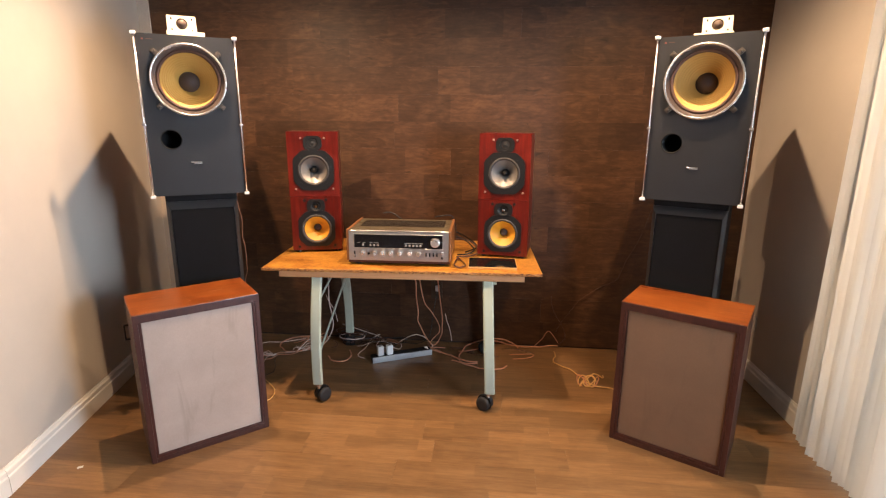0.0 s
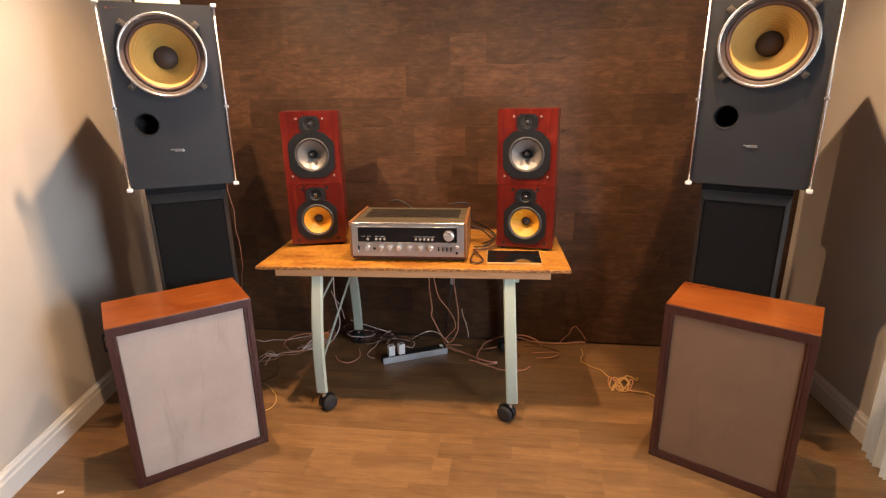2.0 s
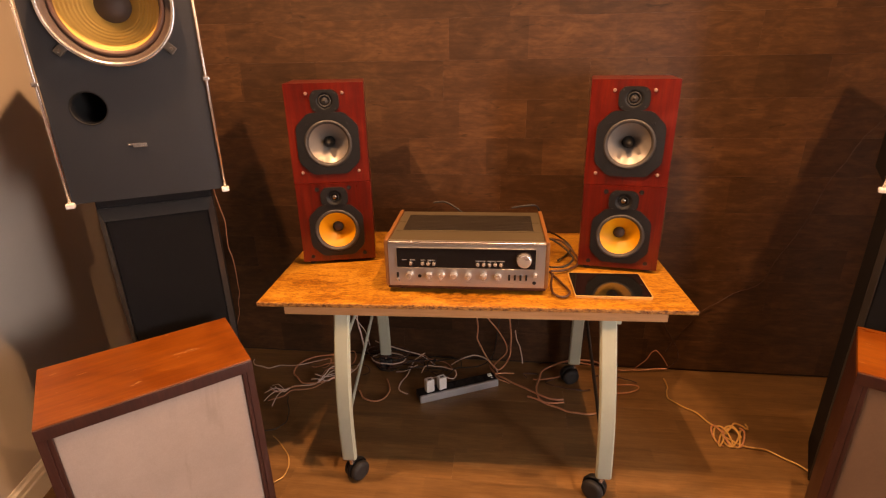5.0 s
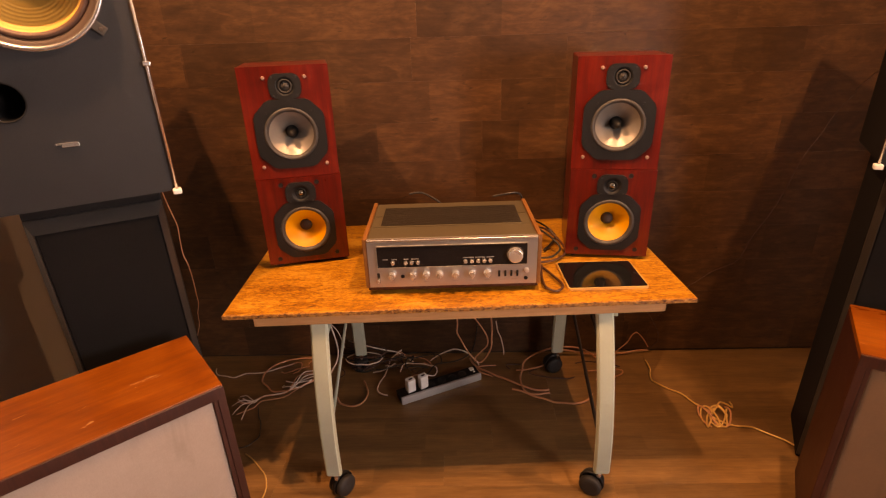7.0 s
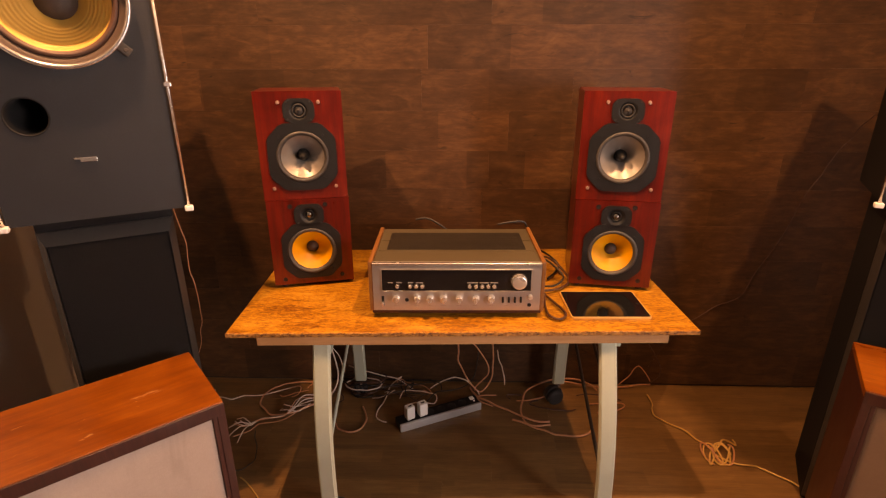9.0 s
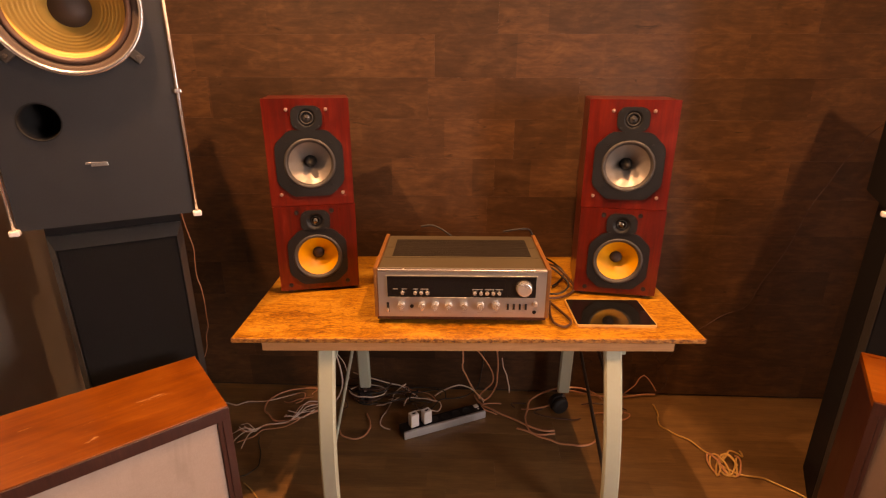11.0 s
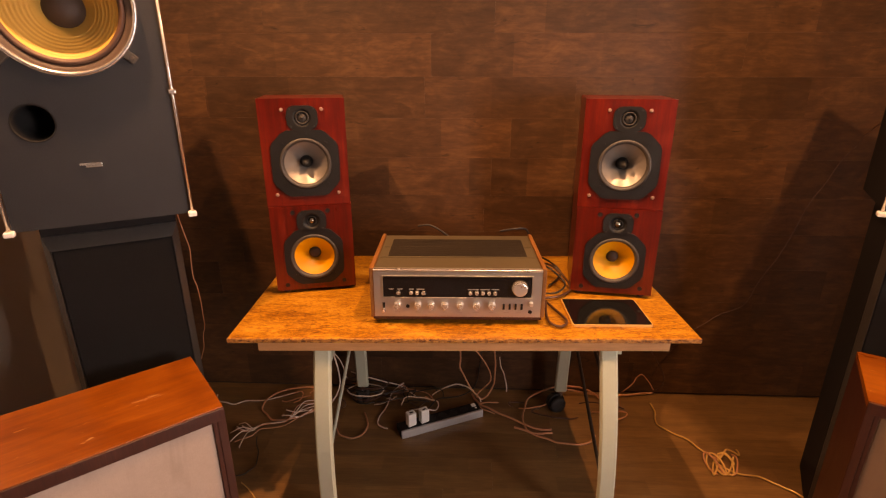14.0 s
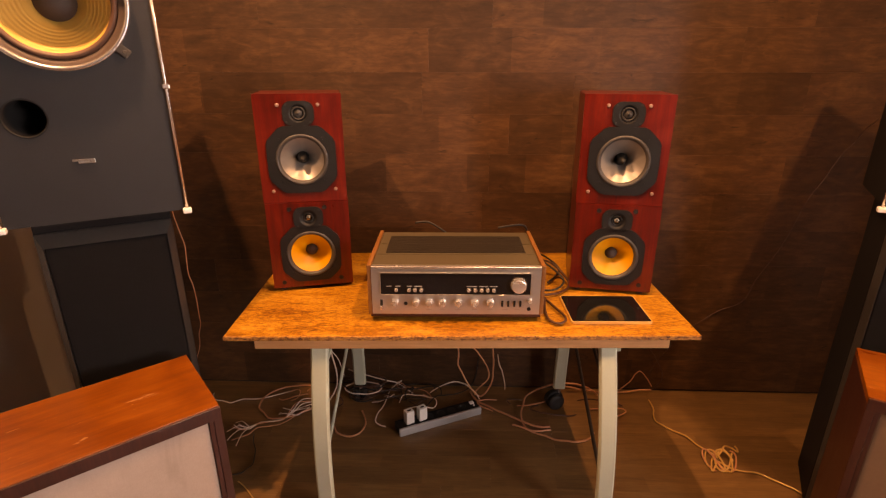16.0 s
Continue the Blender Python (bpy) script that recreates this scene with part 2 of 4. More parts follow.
M["cable_copper"] = plain("copper speaker wire", (0.55, 0.25, 0.14), 0.32, 0.2)
M["cable_brown"] = plain("brown cable", (0.06, 0.022, 0.013), 0.45)
M["cable_gold"] = plain("gold speaker wire", (0.66, 0.4, 0.14), 0.3, 0.2)
M["strip"] = plain("grey metal strip body", (0.45, 0.44, 0.44), 0.4, 0.4, vary=0.06)

# ---- mesh helpers ----


def part(name, bm, material, parent=None, label="", smooth=False):
    """Links a bmesh as one mesh object under a thing or a part."""
    me = bpy.data.meshes.new(name)
    bmesh.ops.recalc_face_normals(bm, faces=bm.faces)
    bm.to_mesh(me)
    bm.free()
    me.materials.append(M[material] if isinstance(material, str) else material)
    if smooth:
        me.polygons.foreach_set("use_smooth", [True] * len(me.polygons))
    ob = new(name, me)
    if parent is not None:
        ob.parent = parent
    return tagged(ob, label)


def thing(name, m, label, category, group="", kind=""):
    ob = new(name)
    ob.empty_display_size = 0.05
    ob.matrix_basis = m
    return tagged(ob, label, category, group, kind)


def box(lo, hi, bevel=0.0, segs=2, bm=None):
    """A bevelled block between two corners; joins bm if one is given."""
    b = bmesh.new()
    bmesh.ops.create_cube(b, size=1)
    lo, hi = Vector(lo), Vector(hi)
    for v in b.verts:
        v.co = Vector([(lo[i] + hi[i]) / 2 + v.co[i] * (hi[i] - lo[i]) for i in range(3)])
    if bevel:
        bmesh.ops.bevel(b, geom=b.edges[:], offset=bevel, segments=segs, affect="EDGES", profile=0.6)
    return join(bm, b)


def join(bm, b, m=None):
    if m is not None:
        bmesh.ops.transform(b, matrix=m, verts=b.verts)
    if bm is None:
        return b
    me = bpy.data.meshes.new("tmp")
    b.to_mesh(me)
    b.free()
    bm.from_mesh(me)
    bpy.data.meshes.remove(me)
    return bm


def lathe(profile, centre=(0, 0, 0), segs=40, bm=None):
    """Turns (radius, depth) pairs about the y axis."""
    b = bmesh.new()
    rings = []
    for r, d in profile:
        if r < 1e-5:
            rings.append([b.verts.new((0, d, 0))])
        else:
            rings.append([b.verts.new((r * math.cos(2 * math.pi * k / segs), d, r * math.sin(2 * math.pi * k / segs))) for k in range(segs)])
    for p, q in zip(rings, rings[1:]):
        for k in range(segs):
            a, c = p[k % len(p)], p[(k + 1) % len(p)]
            e, f = q[(k + 1) % len(q)], q[k % len(q)]
            face = [v for i, v in enumerate((a, c, e, f)) if v not in (a, c, e, f)[:i]]
            if len(face) > 2:
                b.faces.new(face)
    return join(bm, b, Matrix.Translation(centre))


def rounded(w, h, r, n=6):
    """Outline of a rounded rectangle about the origin, in x and z."""
    pts = []
    for cx, cz, a0 in ((w / 2 - r, h / 2 - r, 0), (-w / 2 + r, h / 2 - r, 90), (-w / 2 + r, -h / 2 + r, 180), (w / 2 - r, -h / 2 + r, 270)):
        pts += [(cx + r * math.cos(radians(a0 + 90 * k / n)), cz + r * math.sin(radians(a0 + 90 * k / n))) for k in range(n + 1)]
    return pts


def plate(outline, holes, y0, y1, centre=(0, 0), bevel=0.0):
    """A flat plate in x and z from depth y0 to y1, with round holes (x, z, radius)."""
    b = bmesh.new()
    loops = [[(centre[0] + x, centre[1] + z) for x, z in outline]]
    for hx, hz, hr in holes:
        loops.append([(hx + hr * math.cos(2 * math.pi * k / 40), hz + hr * math.sin(2 * math.pi * k / 40)) for k in range(40)])
    edges = []
    for loop in loops:
        vs = [b.verts.new((x, y0, z)) for x, z in loop]
        edges += [b.edges.new((vs[k], vs[(k + 1) % len(vs)])) for k in range(len(vs))]
    bmesh.ops.triangle_fill(b, use_beauty=True, edges=edges)
    ext = bmesh.ops.extrude_face_region(b, geom=b.faces[:])
    for v in ext["geom"]:
        if isinstance(v, bmesh.types.BMVert):
            v.co.y = y1
    return b


def rod(p, q, r, segs=10, bm=None, r2=None):
    b = bmesh.new()
    p, q = Vector(p), Vector(q)
    bmesh.ops.create_cone(b, cap_ends=True, segments=segs, radius1=r, radius2=r if r2 is None else r2, depth=(q - p).length)
    m = Matrix.Translation((p + q) / 2) @ (q - p).to_track_quat("Z", "Y").to_matrix().to_4x4()
    return join(bm, b, m)


def ball(c, r, bm=None, scale=(1, 1, 1)):
    b = bmesh.new()
    bmesh.ops.create_uvsphere(b, u_segments=14, v_segments=8, radius=r)
    return join(bm, b, Matrix.Translation(c) @ Matrix.Diagonal((*scale, 1)))


def tube(points, r, name, material, parent=None, label=""):
    """A cable through soft control points, as a mesh."""
    pts = [Vector(p) for p in points]
    path = []
    for i in range(len(pts) - 1):
        p0, p1, p2, p3 = pts[max(0, i - 1)], pts[i], pts[i + 1], pts[min(len(pts) - 1, i + 2)]
        for k in range(8):
            t = k / 8
            path.append(0.5 * (2 * p1 + (p2 - p0) * t + (2 * p0 - 5 * p1 + 4 * p2 - p3) * t * t + (3 * p1 - p0 - 3 * p2 + p3) * t ** 3))
    path.append(pts[-1])
    b = bmesh.new()
    rings = []
    for i, p in enumerate(path):
        way = (path[min(i + 1, len(path) - 1)] - path[max(i - 1, 0)])
        way = way.normalized() if way.length > 1e-6 else Vector((0, 0, 1))
        side = way.cross(Vector((0.3, 0.2, 1))).normalized()
        up = side.cross(way)
        rings.append([b.verts.new(p + r * (math.cos(a) * side + math.sin(a) * up)) for a in [2 * math.pi * k / 6 for k in range(6)]])
    for p, q in zip(rings, rings[1:]):
        for k in range(6):
            b.faces.new((p[k], p[(k + 1) % 6], q[(k + 1) % 6], q[k]))
    b.faces.new(rings[0])
    b.faces.new(rings[-1][::-1])
    return part(name, b, material, parent, label, True)

# ---- structure ----
ROW = 0.16


def wall_prism(name, outline, z0, z1, material, label):
    """An upright solid over a plan outline."""
    b = bmesh.new()
    lo = [b.verts.new((x, y, z0)) for x, y in outline]
    hi = [b.verts.new((x, y, z1)) for x, y in outline]
    b.faces.new(lo)
    b.faces.new(hi)
    for k in range(len(outline)):
        j = (k + 1) % len(outline)
        b.faces.new((lo[k], lo[j], hi[j], hi[k]))
    return tagged(part(name, b, material), label, "wall", kind="structure")


T = 0.12
wall_prism("wall_north", [(LEFT_CORNER - 0.3, BACK), (RIGHT + T, BACK), (RIGHT + T, BACK + T), (LEFT_CORNER - 0.3, BACK + T)], 0, CEIL, "joint", "back wall clad in dark brown wood planks")
wall_prism("wall_west", [(LEFT_CORNER, BACK), (LEFT, LEFT_KINK), (LEFT, SOUTH), (LEFT - T, SOUTH), (LEFT - T, LEFT_KINK), (LEFT_CORNER - T, BACK)], 0, CEIL, "paint", "cream painted side wall")
wall_prism("wall_south", [(LEFT - T, SOUTH - T), (RIGHT + T, SOUTH - T), (RIGHT + T, SOUTH), (LEFT - T, SOUTH)], 0, CEIL, "paint", "cream painted rear wall")
east = wall_prism("wall_east", [(RIGHT, DOOR_Y1), (RIGHT + T, DOOR_Y1), (RIGHT + T, BACK), (RIGHT - 0.01, BACK)], 0, CEIL, "paint", "cream painted side wall beside the glass door")
part("lintel", box((RIGHT, DOOR_Y0, DOOR_TOP), (RIGHT + T, DOOR_Y1, CEIL)), "paint", east)
part("pier", box((RIGHT, SOUTH, 0), (RIGHT + T, DOOR_Y0, CEIL)), "paint", east)
tagged(part("ceiling", box((-2.1, SOUTH - T, CEIL), (RIGHT + T, BACK + T, CEIL + 0.1)), "ceil"), "plain white painted ceiling", "ceiling", kind="structure")
floor = tagged(part("floor", box((-2.1, SOUTH - T, -0.12), (RIGHT + T, BACK + T, -0.004)), "joint"), "golden brown laminate plank floor", "floor", kind="structure")
tagged(part("ground", box((RIGHT + T, -12, -0.3), (40, 16, -0.15)), plain("pale paving", (0.5, 0.49, 0.47), 0.8)), "pale paving outside the glass door", "ground", kind="structure")


def skirting(name, p, q, inward):
    """A stepped skirting board between two floor points."""
    p, q = Vector((*p, 0)), Vector((*q, 0))
    n = Vector((*inward, 0)).normalized()
    prof = [(0, 0), (0.016, 0), (0.016, 0.075), (0.012, 0.082), (0.012, 0.1), (0.006, 0.108), (0.004, 0.118), (0, 0.118)]
    b = bmesh.new()
    ends = [[b.verts.new(e + n * d + Vector((0, 0, h))) for d, h in prof] for e in (p, q)]
    for k in range(len(prof)):
        j = (k + 1) % len(prof)
        b.faces.new((ends[0][k], ends[0][j], ends[1][j], ends[1][k]))
    b.faces.new(ends[0])
    b.faces.new(ends[1])
    return tagged(part(name, b, "trim"), "stepped off-white skirting board", "baseboard", kind="structure")


skew = Vector((BACK - LEFT_KINK, LEFT_CORNER - LEFT)).normalized()
skirting("baseboard", (LEFT_CORNER + 0.005, BACK - 0.03), (LEFT, LEFT_KINK), (skew.x, -skew.y))
skirting("baseboard", (LEFT, LEFT_KINK), (LEFT, SOUTH), (1, 0))
skirting("baseboard", (RIGHT - 0.009, BACK - 0.02), (RIGHT, DOOR_Y1 + 0.09), (-1, 0))
board = part("trim", box((0.001, -0.016, 0.02), (0.077, 0, CEIL - 0.001), 0.003), "post")
board.matrix_basis = pose(LEFT_CORNER + 0.002, BACK - 0.001, 0)
tagged(board, "bleached vertical board at the end of the plank wall", "trim", kind="structure")

# sliding door, behind the blinds
door = thing("door_1", pose(RIGHT + 0.05, DOOR_Y0, 0), "white framed sliding glass door behind blinds", "door", kind="structure")
W = DOOR_Y1 - DOOR_Y0
for nm, lo, hi in (("jamb", (0, 0, 0), (0.05, 0.05, DOOR_TOP)), ("jamb", (0, W - 0.05, 0), (0.05, W, DOOR_TOP)), ("head", (0, 0.05, DOOR_TOP - 0.05), (0.05, W - 0.05, DOOR_TOP)),
                   ("sill", (-0.03, 0.05, 0), (0.05, W - 0.05, 0.035)), ("stile", (0.005, W / 2 - 0.04, 0.035), (0.045, W / 2 + 0.04, DOOR_TOP - 0.05))):
    part(nm, box(lo, hi, 0.003), "white", door)
for y0, y1 in ((0.05, W / 2 - 0.04), (W / 2 + 0.04, W - 0.05)):
    pane = part("pane", box((0.022, y0, 0.035), (0.028, y1, DOOR_TOP - 0.05)), "glass", door)
    pane.visible_shadow = False

# vertical blind: curved vinyl slats on a head rail
blind = thing("vertical_blind", pose(RIGHT - 0.065, 0, 0), "white vinyl vertical blind over the glass door", "blind")
part("head_rail", box((-0.025, DOOR_Y0 - 0.1, 2.13), (0.025, DOOR_Y1 + 0.07, 2.175), 0.004), "white", blind)


def slat_mesh():
    b = bmesh.new()
    rows = [[], []]
    for k in range(7):
        u = -0.044 + 0.088 * k / 6
        bow = 0.007 * (1 - (u / 0.044) ** 2)
        rows[0].append(b.verts.new((bow, u, 0.035)))
        rows[1].append(b.verts.new((bow, u, 2.13)))
    for k in range(6):
        b.faces.new((rows[0][k], rows[0][k + 1], rows[1][k + 1], rows[1][k]))
    bmesh.ops.solidify(b, geom=b.faces[:], thickness=0.0012)
    return b


first = part("slat", slat_mesh(), "slat", blind, smooth=True)
count = 22
rnd = random.Random(4)
for k in range(count):
    ob = first if k == 0 else new("slat", first.data)
    ob.parent = blind
    ob.matrix_basis = pose(0, DOOR_Y1 + 0.01 - 0.032 * k + rnd.uniform(-0.008, 0.008), rnd.choice((0, 0, -0.01, 0.014)), rnd.uniform(-0.5, 0.5), rnd.uniform(-0.5, 0.5), 38 + rnd.uniform(-26, 26))

# recessed downlights
for k, (lx, ly) in enumerate(DOWNLIGHTS):
    d = thing("downlight", pose(lx, ly, CEIL), "white recessed ceiling downlight, switched on", "light", "row of downlights")
    ring = bmesh.new()
    bmesh.ops.create_circle(ring, segments=32, radius=0.075)
    inner = bmesh.ops.create_circle(ring, segments=32, radius=0.055)
    bmesh.ops.bridge_loops(ring, edges=ring.edges[:])
    bmesh.ops.solidify(ring, geom=ring.faces[:], thickness=0.006)
    bmesh.ops.translate(ring, verts=ring.verts, vec=(0, 0, -0.008))
    part("trim_ring", ring, "white", d)
    glow = Nodes("lamp lens", 0.4)
    glow.bsdf.inputs["Emission Color"].default_value = (1.0, 0.75, 0.45, 1)
    glow.bsdf.inputs["Emission Strength"].default_value = 6.0
    disc = bmesh.new()
    bmesh.ops.create_circle(disc, cap_ends=True, segments=32, radius=0.055)
    bmesh.ops.translate(disc, verts=disc.verts, vec=(0, 0, -0.003))
    part("lens", disc, glow.mat, d)

# ---- work table ----
table = thing("work_table", pose(0, 0, 0), "work table with speckled orange burl top and pale green steel legs", "table")
top_at = pose(-0.89, 2.223, 0, 0, 0, 2.3)


def ragged_edge(seed):
    """A thin strip along the front edge with small chips out of its rims."""
    rr = random.Random(seed)
    b = bmesh.new()
    rows = []
    n = 240
    for k in range(n + 1):
        x = 1.41 * k / n
        lo, hi = 0.7155 + rr.choice((0, 0, 0.001, 0.002)), 0.7305 - rr.choice((0, 0, 0, 0.0012, 0.003))
        d = -rr.uniform(0.0005, 0.0022)
        rows.append([b.verts.new((x, 0.002, lo)), b.verts.new((x, d, lo + 0.002)), b.verts.new((x, d, hi - 0.001)), b.verts.new((x, 0.002, hi))])
    for p, q in zip(rows, rows[1:]):
        for a in range(3):
            b.faces.new((p[a], p[a + 1], q[a + 1], q[a]))
    return b


top = part("tabletop", box((0, 0.0005, 0.715), (1.41, 0.71, 0.73), 0.001, 1), "burl", table, "speckled orange burl laminate top with a chipped edge")
top.matrix_basis = top_at
part("edge_band", ragged_edge(7), "edge", top, "chipped dark laminate edge")
under = part("under_board", box((0.085, 0.012, 0.682), (1.325, 0.69, 0.715), 0.002), wood("raw pine", (0.32, 0.15, 0.06), (0.42, 0.21, 0.09), (0.5, 0.28, 0.13), 0.55), table, "plain pale wooden board")
under.matrix_basis = top_at


def strap(path, w, th):
    """A flat steel leg that follows (x, y, z) points, w wide in x."""
    b = bmesh.new()
    rings = []
    pts = [Vector(p) for p in path]
    for i, p in enumerate(pts):
        way = (pts[min(i + 1, len(pts) - 1)] - pts[max(i - 1, 0)]).normalized()
        n = way.cross(Vector((1, 0, 0))).normalized()
        c = 0.006
        prof = [(-w / 2, -th / 2 + c), (-w / 2 + c, -th / 2), (w / 2 - c, -th / 2), (w / 2, -th / 2 + c), (w / 2, th / 2 - c), (w / 2 - c, th / 2), (-w / 2 + c, th / 2), (-w / 2, th / 2 - c)]
        rings.append([b.verts.new(p + Vector((1, 0, 0)) * u + n * v) for u, v in prof])
    for p, q in zip(rings, rings[1:]):
        for k in range(8):
            b.faces.new((p[k], p[(k + 1) % 8], q[(k + 1) % 8], q[k]))
    b.faces.new(rings[0])
    b.faces.new(rings[-1])
    return b


def caster(parent, x, y, turn):
    c = part("caster", rod((x, y, 0.075), (x, y, 0.106), 0.009), "chrome", parent, "black twin-wheel caster")
    m = pose(x, y, 0, 0, 0, turn)
    for side in (-0.018, 0.018):
        w = lathe([(0, -0.011), (0.02, -0.013), (0.034, -0.011), (0.038, -0.006), (0.038, 0.006), (0.034, 0.011), (0.02, 0.013), (0, 0.011)], segs=28)
        bmesh.ops.transform(w, matrix=m @ pose(side, 0.02, 0.038, 0, 0, 90), verts=w.verts)
        part("wheel", w, "rubber", c, smooth=True)
    hood = lathe([(0.041, -0.007), (0.043, 0), (0.041, 0.007), (0.036, 0.007), (0.036, -0.007), (0.041, -0.007)], segs=28)
    bmesh.ops.transform(hood, matrix=m @ pose(0, 0.02, 0.042, 0, 0, 90), verts=hood.verts)
    part("hood", hood, "black", c, "black plastic hood", True)


for x in (-0.628, 0.279):
    front = [(x + (0.012 if x < 0 else -0.026) * k / 12, 2.226 - 0.022 * math.sin(math.pi * k / 12) + (0.036 if x < 0 else 0.072) * (k / 12) ** 1.5, 0.1 + 0.585 * k / 12) for k in range(13)]
    rear = [(x - 0.02, 2.92 - 0.12 * k / 12 + 0.03 * math.sin(math.pi * k / 12), 0.1 + 0.585 * k / 12) for k in range(13)]
    part("leg", strap(front, 0.053, 0.024), "leg", table)
    part("leg", strap(rear, 0.053, 0.024), "leg", table)
    part("rail", box((x - 0.018, 2.3, 0.66), (x + 0.018, 2.79, 0.682), 0.003), "leg", table)
    # right braces lie in shade, put into their colour with the dark vent bronze
    part("brace", rod((x - 0.01, 2.24, 0.5), (x - 0.015, 2.83, 0.66), 0.006), "leg" if x < 0 else "vent", table)
    part("brace", rod((x - 0.01, 2.215, 0.2), (x - 0.015, 2.86, 0.5), 0.006), "leg" if x < 0 else "vent", table)
caster(table, -0.622, 2.225, -35)
caster(table, 0.272, 2.228, 60)
caster(table, -0.648, 2.92, 20)
caster(table, 0.259, 2.92, 110)

# ---- receiver ----
rec = thing("stereo_receiver", pose(-0.477, 2.341, 0.732, 0, 0, 1.4), "silver vintage stereo receiver with wooden side panels on the table", "receiver")
RW, RD, R0, RH = 0.539, 0.34, 0.022, 0.185
part("chassis", box((0.018, 0.012, R0 + 0.004), (RW - 0.018, RD, RH - 0.012), 0.002), "black", rec)
for x in (0.0, RW - 0.013):
    part("side_panel", box((x, -0.004, R0), (x + 0.013, RD, RH), 0.003), "sidewood", rec, "wooden side panel")
for x in (0.05, RW - 0.05):
    for y in (0.04, RD - 0.04):
        part("foot", rod((x, y, 0), (x, y, R0 + 0.004), 0.018, 16), "rubber", rec)
part("top_cover", box((0.0135, 0.004, RH - 0.013), (RW - 0.0135, RD - 0.004, RH - 0.006), 0.002), "cover", rec, "olive bronze slotted top cover")
cover = bmesh.new()
for k in range(26):
    y = 0.12 + k * 0.0065
    box((0.045, y, RH - 0.0065), (RW - 0.045, y + 0.0028, RH - 0.0035), 0, bm=cover)
tagged(part("vent_rib", cover, "vent", rec), kind="stuff")
for y in (0.106, 0.205):
    part("cover_ridge", box((0.02, y, RH - 0.0065), (RW - 0.02, y + 0.008, RH - 0.0045)), "cover", rec)
part("plinth", box((0.006, 0.004, 0.01), (RW - 0.006, RD - 0.01, R0 + 0.002), 0.002), "frame", rec, "dark wooden plinth")
FX0, FX1 = 0.0132, RW - 0.0132
FW = FX1 - FX0


def fx(u):
    """Across the face, in thousandths of its width."""
    return FX0 + FW * u / 1000


def fz(v):
    """Down the face, in thousandths of its height."""
    return RH - 0.004 - (RH - 0.004 - R0 - 0.003) * v / 1000


face = plate([(FX0, fz(1000)), (FX1, fz(1000)), (FX1, fz(0)), (FX0, fz(0))], [], -0.006, 0.012)
part("face_plate", face, "silver", rec, "brushed silver face plate")
part("face_lip", box((FX0, -0.0095, fz(34)), (FX1, 0.004, fz(0) + 0.002), 0.003, 3), "chrome", rec, "bright polished upper lip")
dial = part("dial_window", plate([(fx(55), fz(570)), (fx(940), fz(570)), (fx(940), fz(130)), (fx(55), fz(130))], [], -0.0075, 0.0), "dial", rec, "black glass tuning dial")
rim = bmesh.new()
for lo, hi in (((fx(48), fz(590)), (fx(947), fz(570))), ((fx(48), fz(130)), (fx(947), fz(110))), ((fx(48), fz(570)), (fx(55), fz(130))), ((fx(940), fz(570)), (fx(947), fz(130)))):
    box((lo[0], -0.0095, lo[1]), (hi[0], -0.004, hi[1]), 0.0006, 1, rim)
part("dial_frame", rim, "bezel", rec)
marks = bmesh.new()
for a, b_ in ((88, 118), (140, 172), (210, 240), (255, 300), (560, 625), (635, 690), (700, 745)):
    box((fx(a), -0.0082, fz(408)), (fx(b_), -0.0074, fz(392)), bm=marks)
tagged(part("dial_printing", marks, "mark", dial, "small pale printed marks"), kind="stuff")


def knob(u, v, r, depth, name="knob", sides=32, material="knob"):
    k = lathe([(0, -depth), (r * 0.86, -depth), (r * 0.95, -depth + 0.001), (r, -depth * 0.55), (r * 1.08, -0.002), (r * 1.15, 0)], (fx(u), -0.006, fz(v)), sides)
    ob = part(name, k, material, rec, smooth=False)
    return ob


tune = knob(868, 360, 0.0225, 0.02, "tuning_knob", 40)
part("ring", lathe([(0.0265, 0), (0.0265, -0.003), (0.0235, -0.003), (0.0235, 0)], (fx(868), -0.0075, fz(360)), 40), "vent", tune)
for u in (146, 222, 258, 295, 576, 614, 651, 687, 723):
    knob(u, 475, 0.006, 0.009, "push_knob", 16)
for u in (137, 262, 340, 421, 514, 612, 705):
    kb = knob(u, 735, 0.0105, 0.017, "knob", 24)
    part("grip", box((fx(u) - 0.0028, -0.027, fz(735) - 0.0105), (fx(u) + 0.0028, -0.021, fz(735) + 0.0105), 0.001), "knob", kb)
for u in (778, 814, 850, 886):
    sw = part("lever_switch", box((fx(u) - 0.0035, -0.0075, fz(835)), (fx(u) + 0.003, -0.004, fz(705)), 0.001), "black", rec, "dark lever switch")
    part("lever", box((fx(u) - 0.002, -0.014, fz(780)), (fx(u) + 0.002, -0.007, fz(720)), 0.001), "black", sw)
sw = part("power_switch", box((fx(48), -0.0075, fz(900)), (fx(64), -0.004, fz(690)), 0.001), "black", rec, "power lever switch")
part("lever", box((fx(50), -0.018, fz(880)), (fx(62), -0.007, fz(800)), 0.0015), "knob", sw)
knob(940, 700, 0.0065, 0.012, "knob", 16)
for u, v in ((200, 770), (937, 880)):
    part("jack", lathe([(0, -0.0005), (0.004, -0.0005), (0.004, -0.002), (0.006, -0.002), (0.006, 0)], (fx(u), -0.006, fz(v)), 16), "black", rec)
legend = bmesh.new()
for u in (137, 262, 340, 421, 514, 612, 705, 795, 868):
    box((fx(u - 16), -0.0066, fz(905)), (fx(u + 16), -0.0058, fz(890)), bm=legend)
